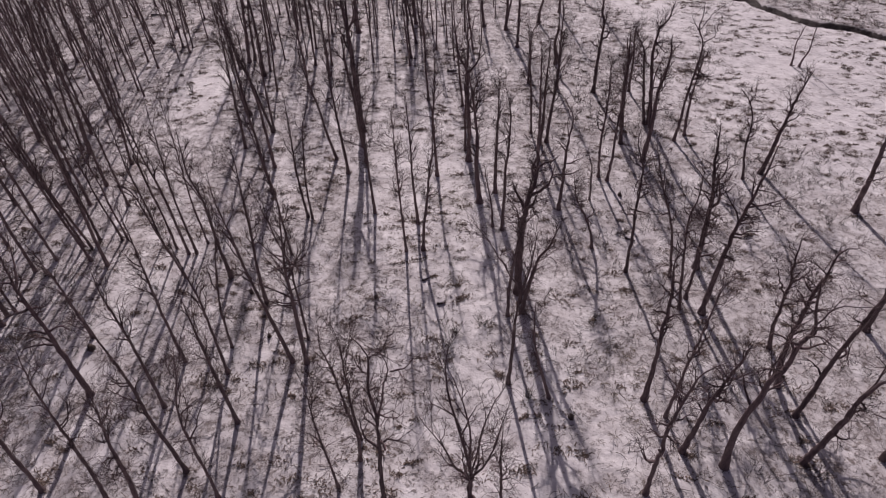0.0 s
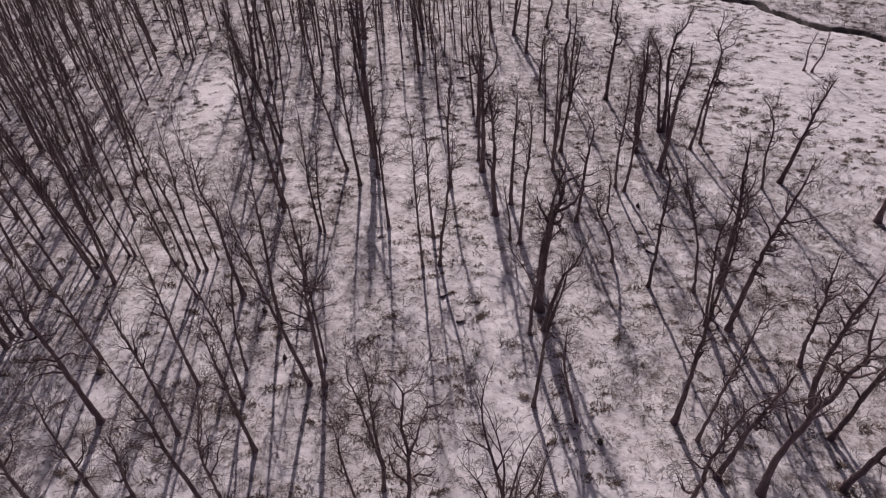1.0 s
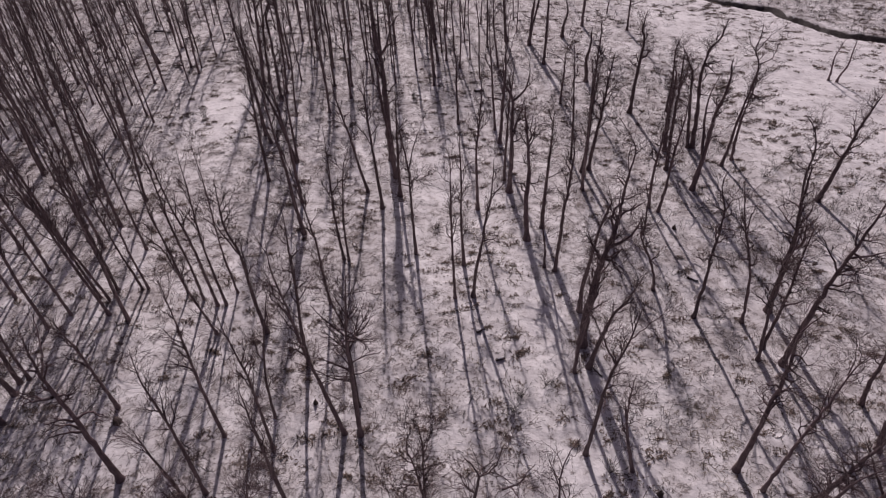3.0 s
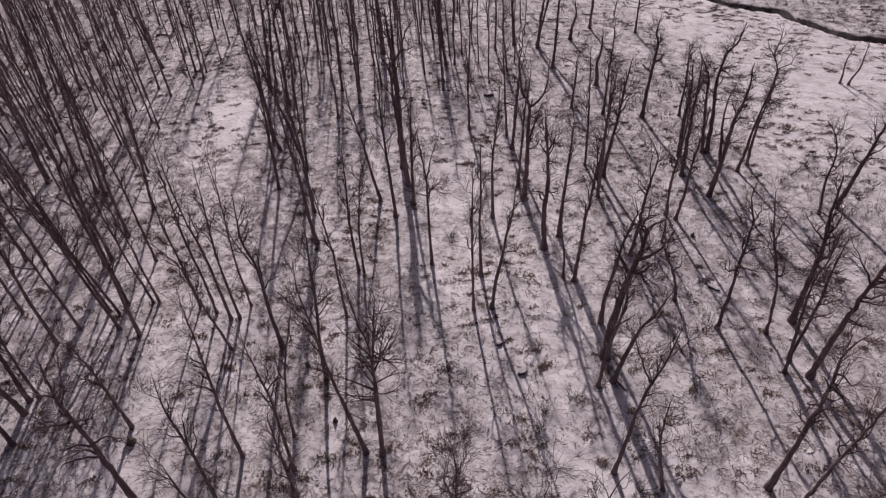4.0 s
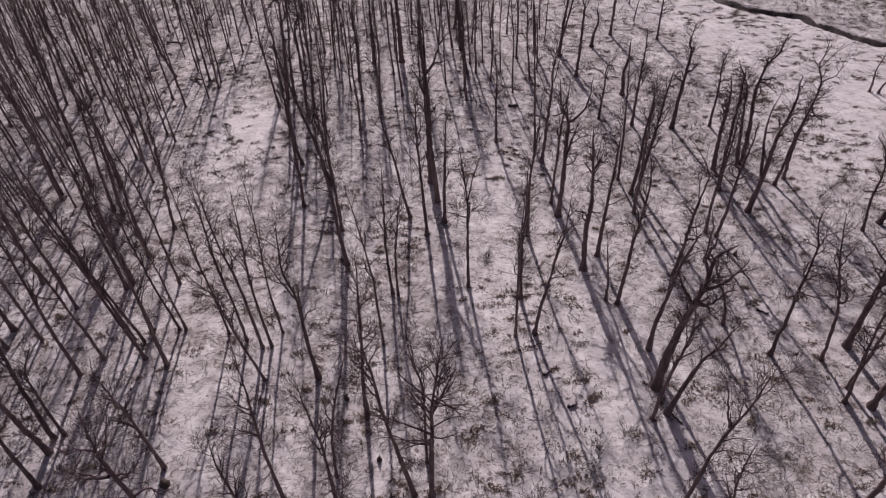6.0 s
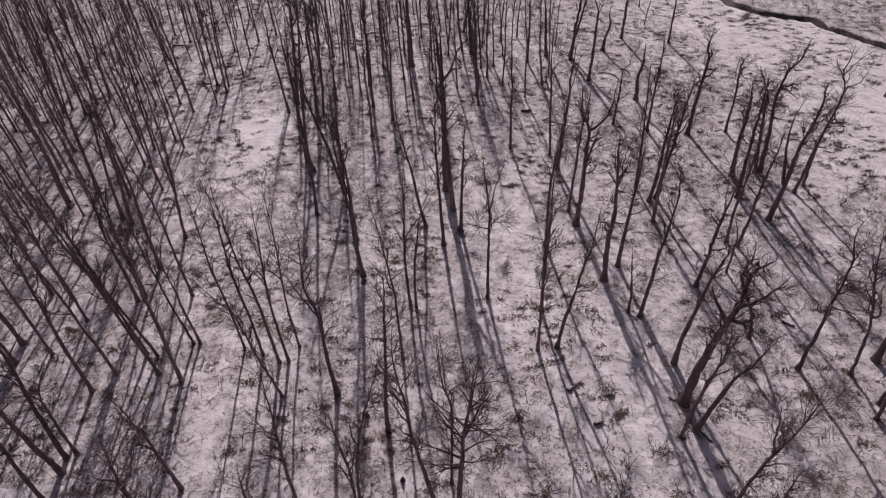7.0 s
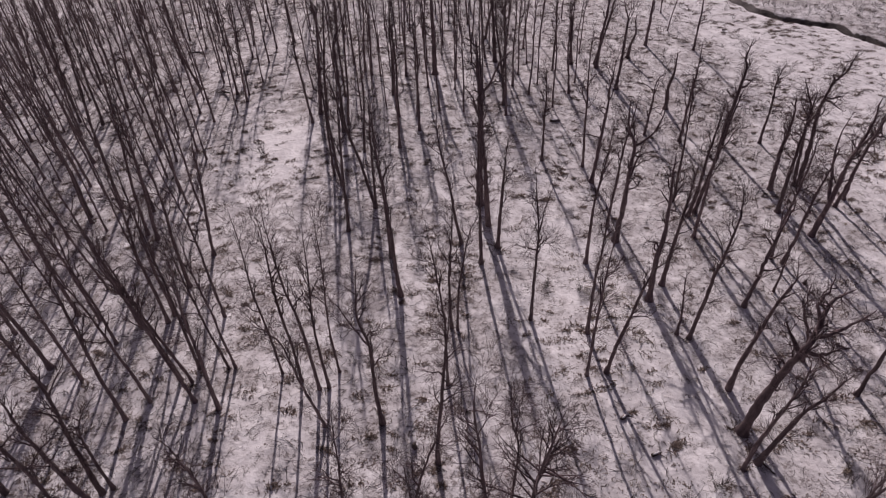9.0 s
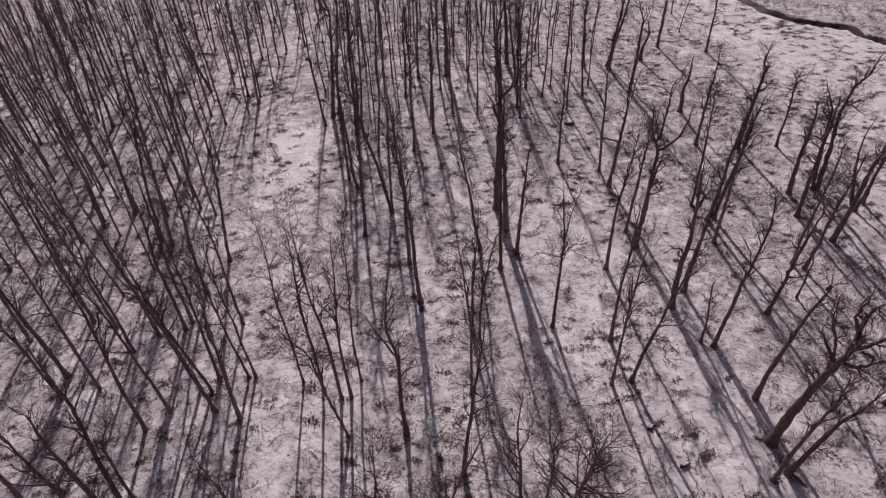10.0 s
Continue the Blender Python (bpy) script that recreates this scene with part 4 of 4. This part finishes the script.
# ---- stumps and fallen logs ----
def stump(x, y, r, h):
    rng = np.random.default_rng(int(abs(x * 91 + y * 57)))
    root = tagged(new("stump"), "dark rotten tree stump sticking out of the snow", "stump", "stumps in the snow")
    root.location = (x, y, float(ground_z(x, y)))
    z = np.array([-0.1, 0.03, 0.12, h * 0.6, h, h + 0.01])
    path = np.stack([rng.normal(0, 0.02, 6), rng.normal(0, 0.02, 6), z], 1)
    rad = r * np.array([1.7, 1.45, 1.15, 1.0, 0.95, 0.02])
    v, f = tubes(path[None], rad[None], 11)
    v[:, :2] *= 1 + rng.normal(0, 0.08, (len(v), 1))
    link_mesh("wood", v, f, WOOD, root)
    for q in range(3):  # torn shards on the broken top
        a = rng.uniform(0, 6.28)
        at = np.array([math.cos(a), math.sin(a), 0]) * r * 0.55 + np.array([0, 0, h - 0.04])
        shard = np.array([[at, at + (0, 0, 0.1), at + (rng.normal(0, 0.03), rng.normal(0, 0.03), rng.uniform(0.16, 0.3))]])
        link_mesh("splinter", *tubes(shard, np.array([[r * 0.35, r * 0.25, 0.01]]), 5), WOOD, root)


for sx, sy, sr, sh in ((-23.3, 23.8, 0.17, 0.3), (-12.2, 24.8, 0.1, 0.24), (-14.3, 28.7, 0.11, 0.28), (14.3, 41.3, 0.12, 0.26), (6.5, 19.2, 0.12, 0.25)):
    stump(sx, sy, sr, sh)


def fallen_log(x, y, length, turn, r, rise=0.0):
    rng = np.random.default_rng(int(abs(x * 71 + y * 37)))
    root = tagged(new("fallen_log"), "dark fallen log half buried in the snow", "log", "fallen logs")
    root.location = (x, y, float(ground_z(x, y)))
    s = np.linspace(-0.5, 0.5, 8)
    ca, sa = math.cos(radians(turn)), math.sin(radians(turn))
    path = np.stack([s * length * ca, s * length * sa, r * 0.5 + (s + 0.5) * rise], 1) + rng.normal(0, 0.03, (8, 3))
    gz = ground_z(path[:, 0] + x, path[:, 1] + y) - float(ground_z(x, y))
    path[:, 2] += gz
    rad = r * np.array([0.02, 1, 1, 0.95, 0.9, 0.85, 0.7, 0.02])
    path[0], path[-1] = path[1] * 0.999 + path[0] * 0.001, path[-2] * 0.999 + path[-1] * 0.001
    link_mesh("wood", *tubes(path[None], rad[None], 8), WOOD, root)
    on = path[1:-1] + np.array([0, 0, r * 0.55])
    rr = np.full(6, r * 0.62)
    rr[0] = rr[-1] = 0.02
    link_mesh("snow_cap", *tubes(on[None], rr[None], 6), SNOW, root)["label"] = "ridge of snow along the top"
    branch = np.array([[path[4], path[4] + (0.3 * sa, -0.3 * ca, 0.3), path[4] + (0.7 * sa, -0.6 * ca, 0.45)]])
    link_mesh("branch_stub", *tubes(branch, np.array([[r * 0.4, r * 0.3, 0.01]]), 5), BARK_DARK, root)


for fl in ((-34.7, 72.0, 2.6, -50, 0.14, 0.5), (0.1, 64.5, 1.5, 10, 0.15), (-1.1, 27.9, 0.8, 20, 0.11), (13.8, 35.4, 1.1, -30, 0.1),
           (-2.2, 30.3, 0.9, 35, 0.11), (4.9, 27.1, 1.3, -60, 0.1), (-41.9, 85.1, 2.4, -15, 0.12)):
    fallen_log(*fl)


# ---- dead leaves, grass tussocks and brush ----
def in_view(x, y):
    return np.abs(x + 5) < 16 + 0.72 * y


def patchiness(x, y, seed, size):
    rng = np.random.default_rng(seed)
    v = np.zeros(np.shape(x))
    for _ in range(14):
        a, k, p = rng.uniform(0, 6.28), rng.uniform(0.5, 1.8) / size, rng.uniform(0, 6.28)
        v += np.sin(k * (np.cos(a) * x + np.sin(a) * y) + p)
    return v / 3.7


def bank(x, y):
    return beyond_stream(x, y) & (to_stream(x, y) > 1.3) & (patchiness(x, y, 23, 3.0) > -0.35)


def blades(rng, x, y, per, length, width, flat, spread=0.5):
    """Arching leaf and grass blades in clumps at x, y: per blades each."""
    n = len(x) * per
    size = np.repeat(length * rng.uniform(0.5, 1.3, len(x)), per) * rng.uniform(0.5, 1.2, n)
    a = rng.uniform(0, 6.283, n)
    wide = np.repeat(spread * rng.uniform(0.25, 1.2, len(x)), per)
    slant = np.repeat(rng.normal(0, 0.35, len(x)), per)
    along, across = rng.normal(0, 0.55, n) * wide, rng.normal(0, 0.2, n) * wide
    cx = np.repeat(x, per) + along * np.cos(slant) - across * np.sin(slant)
    cy = np.repeat(y, per) + along * np.sin(slant) + across * np.cos(slant)
    z = ground_z(cx, cy) - 0.01
    dx, dy = np.cos(a), np.sin(a)
    lift = size * rng.uniform(0.15, 0.9, n) * flat
    wx, wy = -dy * width * rng.uniform(0.5, 1.4, n), dx * width * rng.uniform(0.5, 1.4, n)
    rows = []
    for s, up, wd in ((0.0, 0.0, 0.8), (0.5, 0.9, 1.0), (1.0, rng.uniform(0.3, 1.0, n), 0.25)):
        px, py, pz = cx + dx * size * s, cy + dy * size * s, z + lift * up
        rows += [np.stack([px - wx * wd, py - wy * wd, pz], 1), np.stack([px + wx * wd, py + wy * wd, pz + 0.01], 1)]
    v = np.stack(rows, 1).reshape(-1, 3)
    i = np.arange(n)[:, None] * 6
    f = np.concatenate([i + np.array([0, 1, 3, 2]), i + np.array([2, 3, 5, 4])])
    return v, f


def scatter(rng, n, keep):
    x, y = rng.uniform(-75, 72, n), rng.uniform(9, 112, n)
    ok = in_view(x, y) & (to_stream(x, y) > 1.3) & keep(x, y, rng.uniform(0, 1, n))
    return x[ok], y[ok]


rng = np.random.default_rng(21)
fx, fy = scatter(rng, 24000, lambda x, y, u: u < np.clip(bare_amount(x, y) * (0.40 + 0.42 * patchiness(x, y, 3, 4.0)), 0.03, 1))
cx, cy = scatter(rng, 8200, lambda x, y, u: u < np.where(x > 24, 0.0, 0.4 + 0.3 * patchiness(x, y, 41, 3.0)) * np.clip(0.35 + bare_amount(x, y), 0, 1))
tagged(link_mesh("leaf_litter", *joined([blades(rng, fx[::2], fy[::2], 7, 0.15, 0.016, 0.4, 0.7), blades(rng, cx, cy, 44, 0.24, 0.024, 0.6, 0.8),
                                         blades(rng, ROOTS[:, 0], ROOTS[:, 1], 14, 0.28, 0.02, 0.7, 0.7), blades(rng, fx[1::2], fy[1::2], 7, 0.38, 0.015, 0.5, 0.7)]), LITTER, smooth=False),
       "brown dead leaves and bent grass poking through the snow", "leaf litter", kind="stuff")
mx, my = scatter(rng, 60000, lambda x, y, u: u < np.where(((bare_amount(x, y) < 0.7) & (x > 12)) | bank(x, y), np.clip(0.09 + 0.13 * patchiness(x, y, 8, 5.0), 0.015, 1), 0.015))
# the clearing's own tufts stand in a loose file along its middle
tuft = np.array([(-28.0, 58.7), (-27.5, 57.6), (-27.6, 56.8), (-27.3, 55.4), (-29.0, 55.8), (-30.4, 60.2), (-28.6, 63.8), (-28.5, 66.8), (-29.2, 61.6),
                 (-28.7, 65.0), (-27.7, 67.2), (-26.3, 53.7), (-30.8, 65.0), (-28.2, 69.6), (-26.9, 69.7), (-24.3, 55.6), (-25.3, 52.6)])
tuft = np.concatenate([tuft, tuft[:9] + rng.normal(0, 0.45, (9, 2))])
mx, my = np.concatenate([mx, tuft[:, 0]]), np.concatenate([my, tuft[:, 1]])
tagged(link_mesh("grass_tussocks", *blades(rng, mx, my, 38, 0.27, 0.028, 0.6, 0.85), LITTER, smooth=False),
       "dark clumps of dead grass standing out of the snow", "dead grass", kind="stuff")


def straw_amount(x, y):
    """Open strips where tall grass lies bleached on the snow."""
    a = np.exp(-((x + 1.0) / 2.2) ** 2 - ((y - 41) / 8.5) ** 2)
    a = np.maximum(a, np.exp(-((x - 10.5) / 2.0) ** 2 - ((y - 23) / 4.5) ** 2))
    a = np.maximum(a, 0.8 * np.exp(-((x - 27) / 5.0) ** 2 - ((y - 50) / 4.0) ** 2))
    return np.maximum(a, np.exp(-((x - 0.8) / 2.6) ** 2 - ((y - 25.4) / 2.2) ** 2))


gx2, gy2 = scatter(rng, 42000, lambda x, y, u: u < straw_amount(x, y) * (0.35 + 0.35 * patchiness(x, y, 51, 1.6)))
tagged(link_mesh("dry_grass", *blades(rng, gx2, gy2, 9, 0.45, 0.012, 0.7, 0.35), STRAW, smooth=False),
       "bleached straw-coloured grass bent over in the snow", "dry grass", kind="stuff")


def sticks(rng, x, y, long, thick):
    """Bent twigs lying on the snow."""
    n = len(x)
    a, ln = rng.uniform(0, 6.283, n), long * rng.uniform(0.35, 1.4, n)
    p = np.empty((n, 4, 3))
    px, py = x.copy(), y.copy()
    for s in range(4):
        p[:, s] = np.stack([px, py, ground_z(px, py) + 0.02 + rng.uniform(0, 0.07, n)], 1)
        a = a + rng.normal(0, 0.55, n)
        px, py = px + np.cos(a) * ln / 3, py + np.sin(a) * ln / 3
    return tubes(p, np.broadcast_to(thick * np.array([1.0, 0.9, 0.7, 0.4]), (n, 4)) * rng.uniform(0.6, 1.3, (n, 1)), 3)


tx, ty = scatter(rng, 21000, lambda x, y, u: u < np.clip(bare_amount(x, y) * (0.6 + 0.3 * patchiness(x, y, 5, 6.0)), 0, 1))
tagged(link_mesh("fallen_twigs", *sticks(rng, tx, ty, 0.7, 0.016), BRUSH), "bent dark twigs lying on the snow", "twigs", kind="stuff")


def brush(rng, x, y, per, tall):
    n = len(x) * per
    size = np.repeat(tall * rng.uniform(0.5, 1.3, len(x)), per) * rng.uniform(0.6, 1.2, n)
    cx, cy = np.repeat(x, per) + rng.normal(0, 0.12, n), np.repeat(y, per) + rng.normal(0, 0.12, n)
    d = np.stack([rng.normal(0, 0.45, n), rng.normal(0, 0.45, n), np.ones(n)], 1)
    p = np.empty((n, 4, 3))
    p[:, 0] = np.stack([cx, cy, ground_z(cx, cy) - 0.03], 1)
    for s in range(1, 4):
        d = d / np.linalg.norm(d, axis=1, keepdims=True) + rng.normal(0, 0.17, (n, 3))
        p[:, s] = p[:, s - 1] + d * (size / 3)[:, None]
    r = np.broadcast_to(np.array([0.011, 0.009, 0.007, 0.004]), (n, 4))
    q, qr = sprout(rng, p, r, 2, 0.3, 0.95, tall * 0.4, 38, 2, 0.15, 0.02, 0.007)
    return joined([tubes(p, r, 3), tubes(q, qr, 3)])


def thicket(x, y):
    """Brushy edge between the wood and the meadow."""
    rough = 0.35 * patchiness(x, y, 31, 2.5)
    return (((x - 31.5) / 6.5) ** 2 + ((y - 44) / 7.5) ** 2 + rough < 0.8) | (((x - 19) / 7.0) ** 2 + ((y - 62) / 14.0) ** 2 + 3.0 * rough < 0.35)


bx, by = scatter(rng, 15000, lambda x, y, u: u < np.where(bank(x, y) | thicket(x, y), 1.0, np.clip(0.14 + 0.22 * patchiness(x, y, 17, 7.0), 0, 1) * bare_amount(x, y)))
tagged(link_mesh("brush", *brush(rng, bx, by, 5, 0.85), BRUSH), "thin bare brown shrub stems in the snow", "brush", kind="stuff")


def shrub(x, y, tall):
    rng = np.random.default_rng(int(abs(x * 53 + y * 29) * 7))
    root = tagged(new("shrub"), "bare many-stemmed shrub with fine twigs in snow", "shrub", "bare shrubs")
    z0 = float(ground_z(x, y))
    root.location = (x, y, z0)
    v, f = brush(rng, np.full(3, x), np.full(3, y), 9, tall)
    link_mesh("bush", v - np.array([x, y, z0]), f, BRUSH, root)


for hx, hy, ht in ((-0.6, 24.2, 1.3), (1.7, 26.0, 1.2), (-0.2, 25.2, 1.1), (-28.2, 59.1, 1.2), (-7.0, 62.3, 1.2), (-4.9, 40.9, 1.0), (-2.6, 40.6, 1.2),
                   (28.7, 51.5, 1.5), (25.1, 48.8, 1.5), (-31.6, 43.2, 1.1), (26.6, 50.0, 1.3), (30.3, 53.0, 1.3), (4.2, 20.5, 1.2)):
    shrub(hx, hy, ht)
